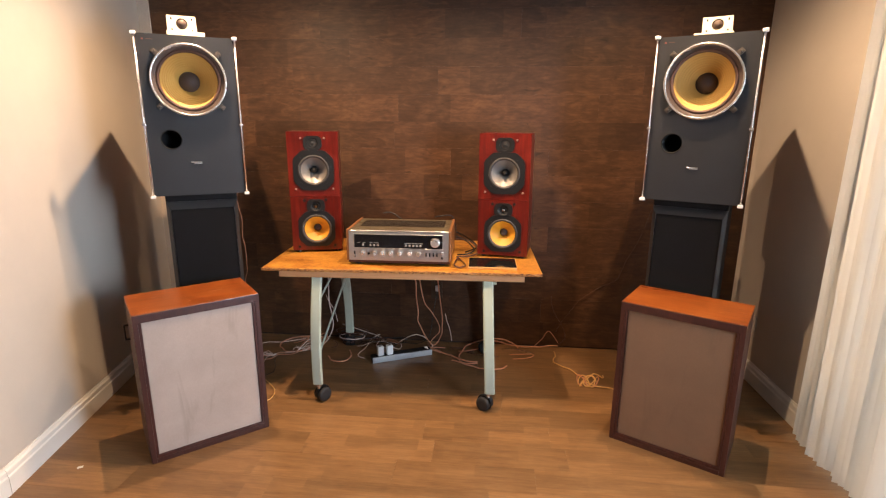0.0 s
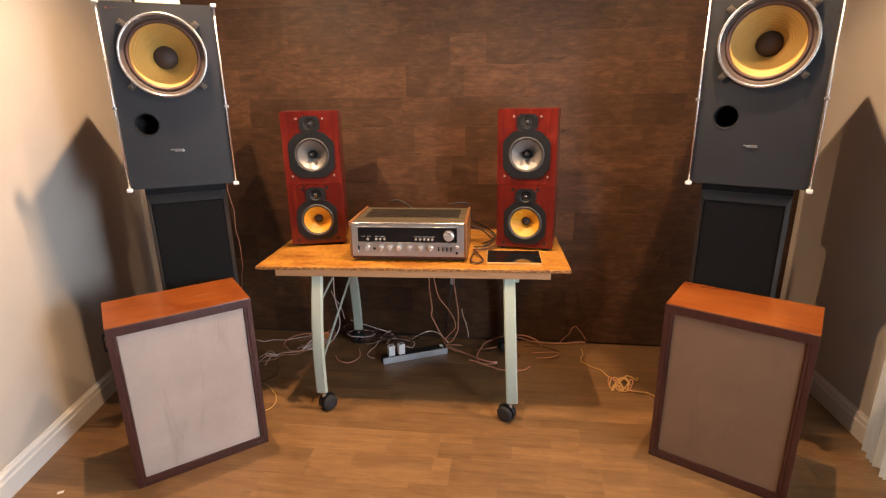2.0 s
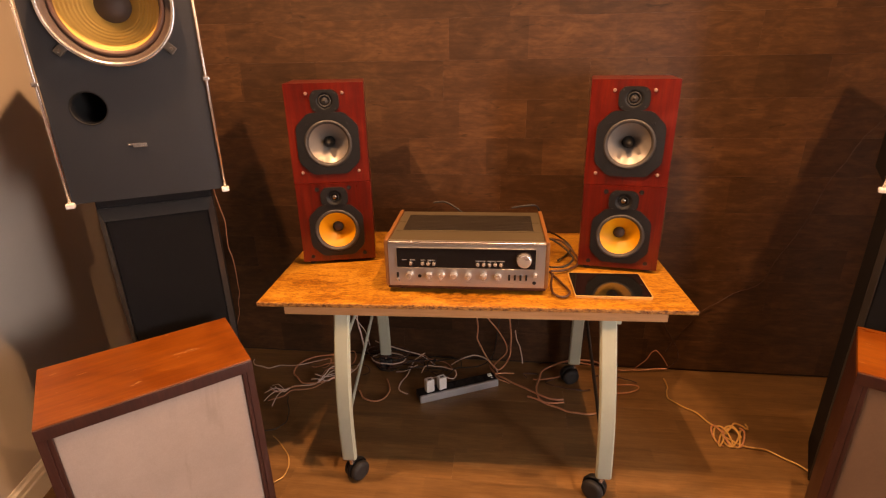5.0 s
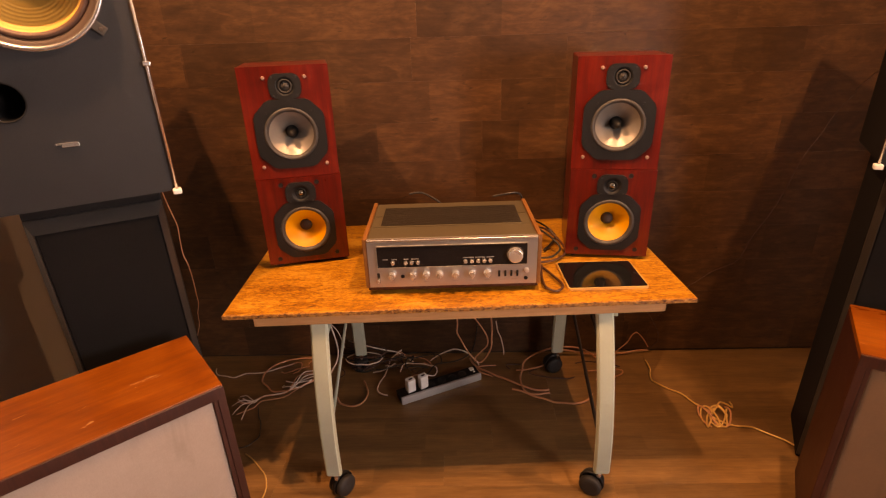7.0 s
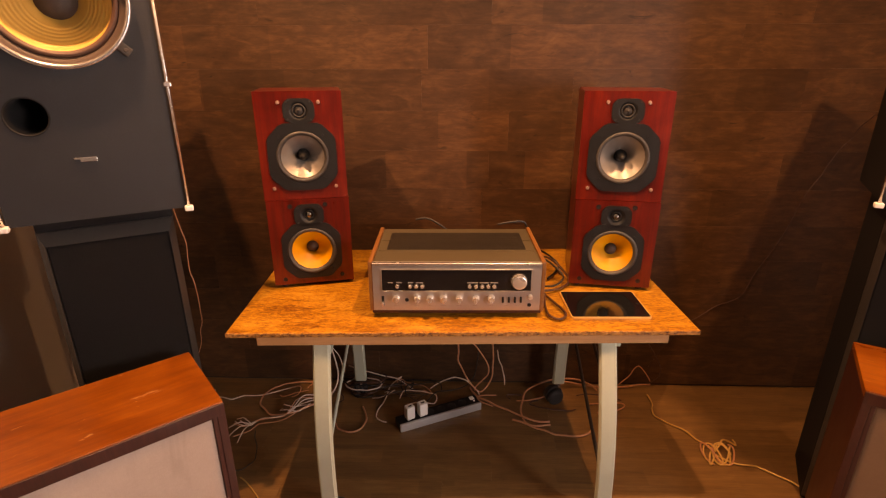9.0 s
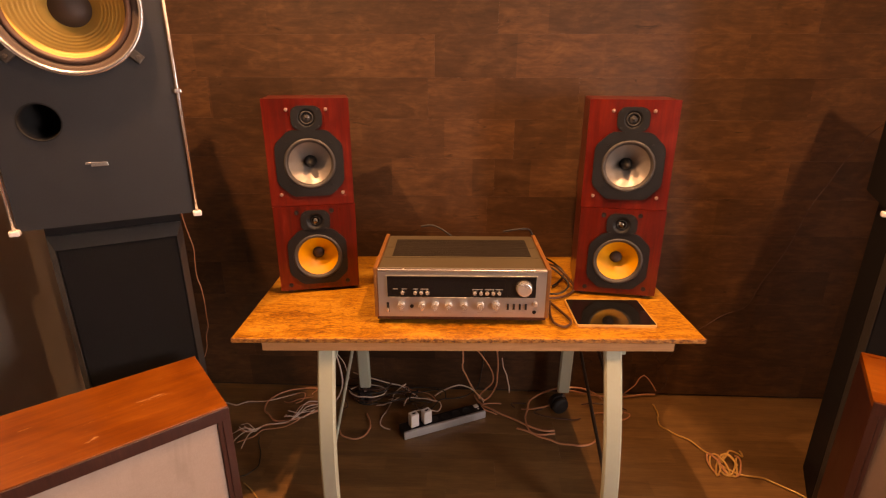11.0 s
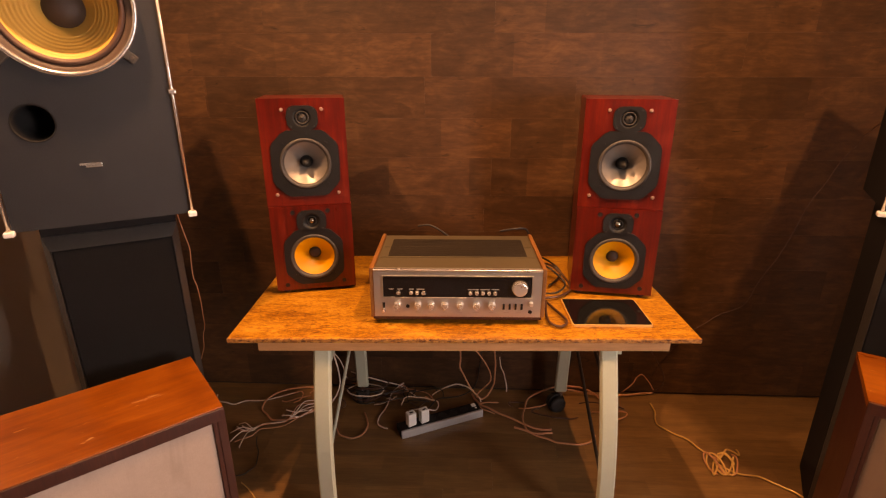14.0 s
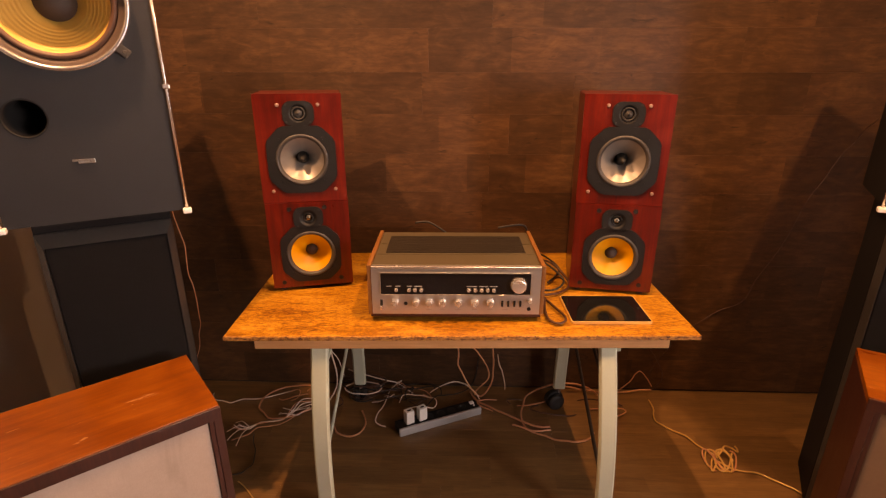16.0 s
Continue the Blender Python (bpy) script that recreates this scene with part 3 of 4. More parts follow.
tagged(part("face_printing", legend, "caption", rec, "tiny faint printed captions"), kind="stuff")

# ---- loudspeaker parts ----


def shell(w, d, h, y0, bevel=0.004):
    """A cabinet open at the front, from depth y0 to d."""
    b = box((-w / 2, y0, 0), (w / 2, d, h))
    bmesh.ops.delete(b, geom=[f for f in b.faces if f.calc_center_median().y < y0 + 1e-4], context="FACES")
    bmesh.ops.bevel(b, geom=[e for e in b.edges if not e.is_boundary], offset=bevel, segments=2, affect="EDGES")
    return b


def chassis(outline, centre, hole, y0, y1):
    return plate(outline, [(centre[0], centre[1], hole)], y0, y1, centre)


def cut_square(r, cut):
    """A square of half-width r with bowed sides and corners cut off over part of each side."""
    a = r * (1 - cut)
    ring = [(r, -a), (r * 1.012, 0), (r, a), (a, r), (0, r * 1.012), (-a, r), (-r, a), (-r * 1.012, 0), (-r, -a), (-a, -r), (0, -r * 1.012), (a, -r)]
    pts = []
    for k, p in enumerate(ring):
        q, o = ring[(k + 1) % 12], ring[k - 1]
        for f in (0.0, 0.15):
            w = 0.15 - f
            pts.append(tuple(p[i] + (o[i] - p[i]) * w * 0.9 + (q[i] - p[i]) * f * 0.9 for i in (0, 1)))
    return pts


def small_driver(parent, cx, cz, r, cone_r, cone_mat, cap, label):
    """A woofer: pressed black frame, rubber surround, cone and centre piece."""
    f = part("driver_frame", chassis(cut_square(r, 0.42), (cx, cz), cone_r + 0.012, -0.006, 0.004), "black", parent, "black driver frame")
    tagged(part("frame_bolt", join_bolts(cx, cz, r * 0.9), "black", f), kind="stuff")
    part("surround", lathe([(cone_r + 0.014, 0.0), (cone_r + 0.01, -0.007), (cone_r + 0.005, -0.009), (cone_r, -0.004), (cone_r - 0.003, 0.002)], (cx, 0, cz)), "soft_surround", parent, smooth=True)
    if cap == "bullet":
        prof = [(cone_r, 0.0), (cone_r * 0.8, 0.012), (cone_r * 0.55, 0.028), (cone_r * 0.34, 0.041), (cone_r * 0.26, 0.05)]
        part("cone", lathe(prof, (cx, 0, cz), 48), cone_mat, parent, label, True)
        part("phase_plug", lathe([(0, -0.004), (0.005, -0.002), (0.0095, 0.006), (0.012, 0.02), (0.02, 0.045), (0.021, 0.05)], (cx, 0, cz), 28), "black", parent, "black bullet phase plug", True)
    else:
        prof = [(cone_r, 0.0), (cone_r * 0.8, 0.011), (cone_r * 0.55, 0.026), (cone_r * 0.36, 0.038), (cone_r * 0.28, 0.046)]
        part("cone", lathe(prof, (cx, 0, cz), 48), cone_mat, parent, label, True)
        part("dust_cap", lathe([(0, 0.03), (0.008, 0.031), (0.014, 0.034), (0.019, 0.04), (0.021, 0.047)], (cx, 0, cz), 28), "cap", parent, "dark brown dust cap", True)


def join_bolts(cx, cz, r):
    b = bmesh.new()
    for a in (45, 135, 225, 315):
        lathe([(0, -0.0075), (0.0035, -0.0075), (0.004, -0.0055)], (cx + r * math.cos(radians(a)), 0, cz + r * math.sin(radians(a))), 10, b)
    return b


def tweeter(parent, cx, cz, shiny):
    t = part("tweeter", chassis(rounded(0.098, 0.076, 0.027), (cx, cz), 0.03, -0.006, 0.003), "black", parent, "black square tweeter plate")
    part("waveguide", lathe([(0.031, -0.005), (0.027, -0.0055), (0.024, -0.001), (0.016, 0.002)], (cx, 0, cz), 32), "black", t, smooth=True)
    if shiny:
        part("dome", lathe([(0, -0.0045), (0.004, -0.004), (0.008, -0.002), (0.0115, 0.0015), (0.0125, 0.004)], (cx, 0, cz), 28), "tweeter_dome", t, "small polished metal dome", True)
        part("dome_ring", lathe([(0.0125, 0.003), (0.0135, -0.002), (0.0165, -0.002), (0.0175, 0.002)], (cx, 0, cz), 28), "black", t, smooth=True)
    else:
        part("dome", lathe([(0, -0.003), (0.005, -0.0025), (0.0105, -0.0008), (0.0155, 0.003)], (cx, 0, cz), 28), "fabric_dome", t, "dark fabric dome", True)
        part("dome_ring", lathe([(0.016, 0.002), (0.017, -0.0045), (0.021, -0.005), (0.023, 0.001)], (cx, 0, cz), 32), "rubber", t, smooth=True)
        part("dome_tip", lathe([(0, -0.0058), (0.003, -0.0052), (0.005, -0.002)], (cx, 0, cz), 16), "rubber", t, smooth=True)
    ears = bmesh.new()
    for dx in (-0.036, 0.036):
        for dz in (-0.027, 0.027):
            lathe([(0, -0.0072), (0.0028, -0.0072), (0.0034, -0.0055)], (cx + dx, 0, cz + dz), 10, ears)
    tagged(part("plate_screw", ears, "rubber", t), kind="stuff")


SW, SD = 0.272, 0.23
U_H, L_H = 0.348, 0.304


def monitor(kind, m, label):
    h = U_H if kind == "upper" else L_H
    s = thing("bookshelf_speaker", m, label, "speaker", "stacked red bookshelf speakers")
    part("cabinet", shell(SW, SD, h, 0.018, 0.003), "cherry", s, "red cherry veneer")
    if kind == "upper":
        wz, tz, r, cr = h - 0.207, h - 0.06, 0.108, 0.072
    else:
        wz, tz, r, cr = h - 0.183, h - 0.054, 0.099, 0.071
    part("baffle", plate([(-SW / 2, 0), (SW / 2, 0), (SW / 2, h), (-SW / 2, h)], [(0, wz, cr + 0.014), (0, tz, 0.032)], 0.0, 0.018), "cherry", s)
    if kind == "upper":
        small_driver(s, 0, wz, r, cr, "poly", "bullet", "glossy silver cone")
        spots = ((-0.062, h - 0.034), (0.062, h - 0.034), (-0.1, h - 0.308), (0.1, h - 0.308))
        for x, z in spots:
            part("grille_peg", lathe([(0, -0.006), (0.0045, -0.0055), (0.0058, -0.002), (0.0062, 0.001)], (x, 0, z), 14), "screw", s, "pale bronze grille peg")
    else:
        small_driver(s, 0, wz, r, cr, "kevlar", "dome", "yellow woven cone")
        for x, z in ((-0.06, h - 0.022), (0.056, h - 0.02), (-0.1, 0.02), (0.096, 0.024)):
            part("grille_socket", lathe([(0, -0.0012), (0.006, -0.0012), (0.0075, -0.002), (0.008, 0.001)], (x, 0, z), 14), "black", s, "black grille socket")
    tweeter(s, 0, tz, kind == "lower")
    if kind == "lower":
        for x in (-SW / 2 + 0.03, SW / 2 - 0.03):
            for y in (0.03, SD - 0.03):
                part("foot", rod((x, y, -0.013), (x, y, 0.002), 0.012, 14), "rubber", s, "small rubber foot")
    return s


def stacked(left_corner, turn, z):
    mid = Vector((*left_corner, 0)) + Matrix.Rotation(radians(turn), 3, "Z") @ Vector((SW / 2, 0, 0))
    monitor("lower", pose(mid.x, mid.y, z, 0, 0, turn), "small red cherry speaker with a yellow woven cone on the table")
    off = Matrix.Rotation(radians(turn), 3, "Z") @ Vector((-0.002, 0.003, 0))
    monitor("upper", pose(mid.x + off.x, mid.y + off.y, z + L_H + 0.001, 0, 0, turn), "red cherry speaker with a silver cone stacked on another")


stacked((-0.844, 2.54), 14, 0.7435)
stacked((0.188, 2.592), -8, 0.7435)

# ---- large speakers on towers ----
BW, BD, BH = 0.42, 0.335, 0.715


def large_speaker(m):
    s = thing("large_speaker", m, "large charcoal speaker with an ochre woofer and chrome corner rods", "speaker", "pair of large speakers")
    w = BW - 0.022
    part("cabinet", shell(w, BD, BH, 0.02, 0.004), "cab", s, "black vinyl cabinet")
    wx, wz, r = -0.002, BH - 0.192, 0.16
    px, pz = -0.102, BH - 0.456
    part("baffle", plate([(-w / 2, 0), (w / 2, 0), (w / 2, BH), (-w / 2, BH)], [(wx, wz, r - 0.006), (px, pz, 0.044)], 0.0, 0.02), "baffle", s, "charcoal front baffle")
    part("woofer_ring", lathe([(r, 0.001), (r, -0.012), (r - 0.002, -0.016), (r - 0.008, -0.016), (r - 0.011, -0.012), (r - 0.013, 0.002)], (wx, 0, wz), 64), "chrome", s, "wide chrome trim ring", True)
    part("gasket", lathe([(r - 0.012, -0.004), (r - 0.024, -0.002), (r - 0.026, 0.006)], (wx, 0, wz), 64), "cap", s, smooth=True)
    part("surround", lathe([(r - 0.025, 0.004), (r - 0.029, -0.003), (r - 0.034, -0.004), (r - 0.038, 0.003), (r - 0.04, 0.006)], (wx, 0, wz), 64), "surround", s, "brown foam surround", True)
    prof = []
    n = 44
    for k in range(n + 1):
        q = k / n
        rr = (r - 0.039) * (1 - q) + 0.046 * q
        ridge = 0.0016 * math.cos(q * 2 * math.pi * 9) if q < 0.75 else 0.0
        prof.append((rr, 0.006 + 0.11 * q ** 0.92 + ridge))
    part("cone", lathe(prof, (wx, 0, wz), 64), "cone", s, "ridged ochre paper cone", True)
    part("dust_cap", lathe([(0, 0.09), (0.015, 0.092), (0.03, 0.099), (0.041, 0.108), (0.047, 0.118)], (wx, 0, wz), 40), "cap", s, "brown felt dust cap", True)
    part("port", lathe([(0.046, -0.001), (0.043, -0.002), (0.041, 0.004), (0.04, 0.12), (0, 0.12)], (px, 0, pz), 40), "void", s, "round black bass port", True)
    for a in (42, 138, 222, 318):
        cl = box((-0.015, -0.013, -0.011), (0.015, 0.001, 0.011), 0.003)
        lathe([(0, -0.0165), (0.004, -0.0165), (0.0055, -0.0125)], (0.004, 0, 0), 12, cl)
        bmesh.ops.transform(cl, matrix=Matrix.Translation((wx + (r + 0.011) * math.cos(radians(a)), 0, wz + (r + 0.011) * math.sin(radians(a)))) @ Matrix.Rotation(radians(-a), 4, "Y"), verts=cl.verts)
        part("clamp", cl, "clamp", s, "dark metal clamp")
    for x in (-BW / 2 + 0.006, BW / 2 - 0.006):
        rd = part("corner_rod", rod((x, -0.008, 0.004), (x, -0.008, BH - 0.004), 0.0042, 12), "chrome", s, "thin chrome rod", True)
        for z in (0.0, BH):
            cap = box((x - 0.011, -0.019, z - 0.008), (x + 0.011, 0.006, z + 0.006), 0.004)
            part("end_cap", cap, "white", rd, "white plastic end cap")
        part("collar", box((x - 0.009, -0.016, BH * 0.455 - 0.006), (x + 0.009, 0.0, BH * 0.455 + 0.006), 0.003), "chrome", rd)
    badge = box((-0.018, -0.003, 0.146), (0.018, 0.001, 0.157), 0.001)
    box((-0.03, -0.003, 0.152), (-0.018, 0.001, 0.157), 0.0005, 1, badge)
    part("badge", badge, "chrome", s, "small silver badge")
    part("print", box((-0.175, -0.0008, BH - 0.027), (-0.167, 0.001, BH - 0.02)), "redmark", s)
    part("print", box((-0.158, -0.0008, BH - 0.0245), (-0.132, 0.001, BH - 0.0215)), "surround", s)
    return s


def tower(m):
    s = thing("tower_speaker", m, "tall black tower speaker with a black cloth grille", "speaker", "pair of tower speakers")
    w, d, h = 0.322, 0.26, 1.1
    part("cabinet", box((-w / 2, 0.02, 0), (w / 2, d, h), 0.006), "cab", s)
    rim = bmesh.new()
    loops = []
    for x, lo, hi, y in ((w / 2 - 0.001, 0.012, h - 0.032, 0.02), (w / 2 - 0.001, 0.012, h - 0.032, 0.016), (w / 2 - 0.016, 0.034, h - 0.066, -0.002), (w / 2 - 0.018, 0.036, h - 0.068, -0.002), (w / 2 - 0.018, 0.036, h - 0.068, 0.02)):
        loops.append([rim.verts.new(p) for p in ((-x, y, lo), (x, y, lo), (x, y, hi), (-x, y, hi))])
    for p, q in zip(loops, loops[1:]):
        for k in range(4):
            rim.faces.new((p[k], p[(k + 1) % 4], q[(k + 1) % 4], q[k]))
    part("front_moulding", rim, "moulding", s, "bevelled satin front moulding")
    part("grille", box((-w / 2 + 0.019, 0.002, 0.037), (w / 2 - 0.019, 0.019, h - 0.069), 0.004), "cloth", s, "black cloth grille")
    return s


def super_tweeter(m, inner):
    s = thing("horn_tweeter", m, "cream metal tweeter bracket on top of the large speaker", "tweeter", "pair of tweeters")
    part("base_plate", box((-0.082 - max(0, -inner) * 0.032, -0.005, 0), (0.082 + max(0, inner) * 0.032, 0.09, 0.026), 0.003), "cream", s)
    hole = plate([(-0.075, 0.022), (0.075, 0.022), (0.072, 0.108), (-0.075, 0.108)], [(0.0, 0.066, 0.03)], 0.0, 0.006)
    part("front_plate", hole, "cream", s, "cream enamel plate")
    part("dome", lathe([(0, -0.012), (0.012, -0.009), (0.023, 0.0), (0.03, 0.012)], (0, 0.002, 0.066), 32), "cap", s, "brown dome", True)
    part("body", rod((0, 0.006, 0.064), (0, 0.07, 0.064), 0.036, 28), "cap", s)
    for x in (-0.052, 0.052):
        part("slot", box((x - 0.004, -0.0015, 0.084), (x + 0.004, 0.001, 0.098)), "black", s)
        part("bolt", lathe([(0, -0.003), (0.004, -0.003), (0.005, 0)], (x, 0, 0.034), 12), "vent", s)
    return s


for bl, br, tw in (((-1.312, 2.055), (-0.947, 2.271), 0.0), ((0.972, 2.343), (1.34, 2.155), -0.003)):
    a, b_ = Vector(bl), Vector(br)
    turn = math.degrees(math.atan2(b_.y - a.y, b_.x - a.x))
    mid = (a + b_) / 2
    base = pose(mid.x, mid.y, 0, 0, 0, turn)
    large_speaker(base @ pose(0, 0, 1.105))
    tower(base @ pose(tw, 0.045, 0))
    if mid.x < 0:
        super_tweeter(base @ pose(-0.008, 0.03, 1.105 + BH) @ Matrix.Diagonal((0.8, 0.8, 0.8, 1)), 1)
    else:
        super_tweeter(base @ pose(0.016, 0.09, 1.105 + BH) @ Matrix.Diagonal((0.8, 0.8, 0.76, 1)), -1)

# ---- low cabinets in front ----


def low_cabinet(m, cloth, label, w, d):
    h = 0.684
    s = thing("floor_speaker", m, label, "speaker", "pair of low floor speakers")
    f = 0.026
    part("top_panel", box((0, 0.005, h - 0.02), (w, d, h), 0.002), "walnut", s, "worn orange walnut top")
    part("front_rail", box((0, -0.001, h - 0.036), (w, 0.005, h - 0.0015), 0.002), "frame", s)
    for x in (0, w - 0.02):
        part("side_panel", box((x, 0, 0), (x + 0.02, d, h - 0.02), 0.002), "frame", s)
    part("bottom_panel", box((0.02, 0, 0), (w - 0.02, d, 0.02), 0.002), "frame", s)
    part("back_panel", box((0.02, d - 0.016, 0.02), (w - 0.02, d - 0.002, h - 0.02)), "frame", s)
    for nm, lo, hi in (("moulding", (0.02, 0.002, h - 0.036), (w - 0.02, 0.02, h - 0.02)), ("moulding", (0.02, 0.002, 0.02), (w - 0.02, 0.02, 0.034)),
                       ("moulding", (0.02, 0.002, 0.034), (0.031, 0.02, h - 0.036)), ("moulding", (w - 0.031, 0.002, 0.034), (w - 0.02, 0.02, h - 0.036))):
        part(nm, box(lo, hi, 0.002), "frame", s)
    part("grille", box((0.031, 0.009, 0.034), (w - 0.031, 0.022, h - 0.036), 0.004), cloth, s, "woven grille cloth")
    return s


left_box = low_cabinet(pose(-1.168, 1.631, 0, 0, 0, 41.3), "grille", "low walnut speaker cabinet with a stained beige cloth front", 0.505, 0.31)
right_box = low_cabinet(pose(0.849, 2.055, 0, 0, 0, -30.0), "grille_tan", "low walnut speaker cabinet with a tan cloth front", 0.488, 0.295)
handle = part("handle", box((-0.02, 0.262, 0.488), (-0.014, 0.274, 0.562), 0.002), "black", left_box, "black bracket handle")
for z in (0.488, 0.555):
    part("handle_stub", box((-0.0145, 0.262, z), (0.001, 0.274, z + 0.007), 0.001), "black", handle)

# ---- tablet, power strip, outlets ----
tab = thing("tablet", pose(0.15, 2.34, 0.7305, 0, 0, 1.5), "black glass tablet with a gold metal edge lying on the table", "tablet")
part("body", plate(rounded(0.25, 0.19, 0.01), [], 0, 0.0075), "gold", tab, "gold metal edge").matrix_basis = pose(0.125, 0.095, 0, 90)
part("screen", plate(rounded(0.243, 0.182, 0.006), [], 0, 0.0012), "screen", tab, "glossy black glass").matrix_basis = pose(0.125, 0.095, 0.0068, 90)
part("home_button", lathe([(0, 0), (0.005, 0), (0.005, -0.0006)], segs=16), "black", tab).matrix_basis = pose(0.236, 0.095, 0.0084, 90)

strip = thing("power_strip", pose(-0.44, 2.68, 0, 0, 0, 25.5), "grey metal power strip with two white adapters on the floor", "power strip")
part("body", box((0, 0, 0), (0.385, 0.012, 0.036), 0.003), "strip", strip, "grey metal front rail")
part("back_body", box((0, 0.012, 0), (0.385, 0.075, 0.03), 0.003), "black", strip, "black socket body")
for k in range(6):
    sock = part("socket", lathe([(0.019, 0.002), (0.019, -0.001), (0.016, -0.002), (0.015, 0), (0, 0)], segs=20), "rubber", strip)
    sock.matrix_basis = pose(0.05 + k * 0.052, 0.044, 0.0305, -90)
part("pilot_lamp", lathe([(0, -0.002), (0.004, -0.001), (0.005, 0.001)], segs=12), "white", strip).matrix_basis = pose(0.365, 0.035, 0.031, -90)
part("switch", box((0.352, 0.045, 0.029), (0.372, 0.065, 0.035), 0.002), "white", strip)
for x in (0.056, 0.115):
    a = thing("power_adapter", pose(-0.44, 2.68, 0, 0, 0, 25.5) @ pose(x, 0.04, 0.0315, 0, 0, 8), "small white power adapter plugged into the strip", "adapter", "adapters on the strip")
    part("shell", box((-0.019, -0.016, 0), (0.019, 0.016, 0.062), 0.005, 3), "white", a)
    part("port", box((-0.008, -0.006, 0.061), (0.008, 0.002, 0.0628)), "black", a)


def outlet(m, plate_mat, label):
    o = thing("wall_outlet", m, label, "outlet")
    part("cover", plate(rounded(0.072, 0.116, 0.006), [], -0.005, 0.0), plate_mat, o)
    for z in (-0.021, 0.021):
        s = part("receptacle", plate(rounded(0.034, 0.028, 0.01), [], -0.0075, -0.004, (0, z)), plate_mat, o)
        for x in (-0.006, 0.006):
            part("slot", box((x - 0.001, -0.0082, z - 0.004), (x + 0.001, -0.0072, z + 0.005)), "black", s)
    return o


outlet(pose(-0.087, BACK - 0.0125, 0.37), "vent", "dark wall outlet with a plug in it")
plug = thing("wall_plug", pose(-0.08, BACK - 0.021, 0.39), "pale grey power plug in the wall outlet", "plug")
part("body", box((-0.014, -0.03, -0.018), (0.014, 0, 0.018), 0.005), "strip", plug)
outlet(pose(RIGHT - 0.0075, 2.76, 0.335, 0, 0, -90), "paint", "cream wall outlet near the corner")
paper = part("paper_scrap", box((0, 0, 0.0008), (0.022, 0.015, 0.002), 0.0005), "trim")
paper.matrix_basis = pose(-1.47, 1.57, 0, 0, 0, 30)
tagged(paper, "tiny pale scrap of paper on the floor", "scrap")

# ---- cables ----
r = random.Random(31)


def cable(points, radius, material, label, group=""):
    """A loose cable; small wavers keep it from lying like a ruler line."""
    pts = [Vector(p) for p in points]
    fine = []
    for i, (a, b) in enumerate(zip(pts, pts[1:])):
        before, after = pts[max(0, i - 1)], pts[min(len(pts) - 1, i + 2)]
        fine.append(a)
        fine.append((9 * a + 9 * b - before - after) / 16 + Vector((r.uniform(-1, 1), r.uniform(-1, 1), r.uniform(0, 0.6))) * (0.0 if group == "cords beside the receiver" else 0.06) * (b - a).length)
    fine.append(pts[-1])
    for p in fine:
        p.z = max(p.z, radius + 0.001)
    radius *= 0.68
    return tagged(tube(fine, radius, "cable", material), label, "cable", group)


def on_floor(pairs, z=0.006):
    return [(x, y, z) for x, y in pairs]


FL = "cables under the table"
cable([(-1.09, 2.44, 1.08), (-1.1, 2.45, 1.01), (-1.085, 2.45, 0.93), (-1.09, 2.45, 0.83), (-1.08, 2.45, 0.77), (-1.085, 2.46, 0.68), (-1.12, 2.5, 0.58), (-1.2, 2.58, 0.4), (-1.28, 2.66, 0.01)], 0.0019, "cable_copper", "thin copper wire hanging beside the tower speaker")
cable(on_floor([(-1.36, 2.95), (-1.33, 2.9), (-1.25, 2.88), (-1.2, 2.91), (-1.11, 2.92), (-0.98, 2.99)]), 0.004, "cable_white", "pale wire lying along the back wall", FL)
cable(on_floor([(-0.86, 3.0), (-0.94, 3.02), (-1.03, 3.0), (-1.1, 2.93), (-1.1, 2.84), (-1.03, 2.77), (-0.93, 2.79), (-0.84, 2.86)], 0.012), 0.0055, "cable_copper", "loop of copper coloured speaker wire on the floor", FL)
for k in range(5):
    dx, dy = r.uniform(-0.02, 0.02), r.uniform(-0.02, 0.02)
    cable([(-0.82, 2.88 + dy, 0.012), (-0.9 + dx, 2.8 + dy, 0.03 + 0.012 * k), (-0.96, 2.74 + dy, 0.02), (-1.05, 2.71 + dy, 0.022), (-1.1 + dx, 2.68 + dy, 0.01), (-1.15 + dx, 2.66 + 3 * dy, 0.02)], 0.0032,
          ("cable_white", "cable_copper")[k % 2], "frayed bundle of pale speaker wire", FL)
for k in range(4):
    a = radians(150 + 35 * k)
    cable([(-1.08, 2.69, 0.02), (-1.08 + 0.05 * math.cos(a), 2.69 + 0.05 * math.sin(a), 0.035), (-1.08 + 0.1 * math.cos(a), 2.69 + 0.1 * math.sin(a), 0.008)], 0.003, "cable_white", "frayed pale wire end", FL)
cable(on_floor([(-1.06, 2.67), (-1.02, 2.58), (-1.0, 2.5), (-1.03, 2.45), (-1.1, 2.42)]), 0.003, "cable_black", "thin dark wire on the floor", FL)
cable(on_floor([(-1.02, 2.41), (-0.94, 2.34), (-0.89, 2.26), (-0.89, 2.2), (-0.93, 2.15)]), 0.0035, "cable_gold", "pale gold wire curling out beside the low cabinet", FL)
cable(on_floor([(-0.74, 2.74), (-0.71, 2.69), (-0.65, 2.67), (-0.61, 2.7), (-0.6, 2.76), (-0.63, 2.84)], 0.008), 0.0062, "cable_copper", "copper wire loop on the floor", FL)
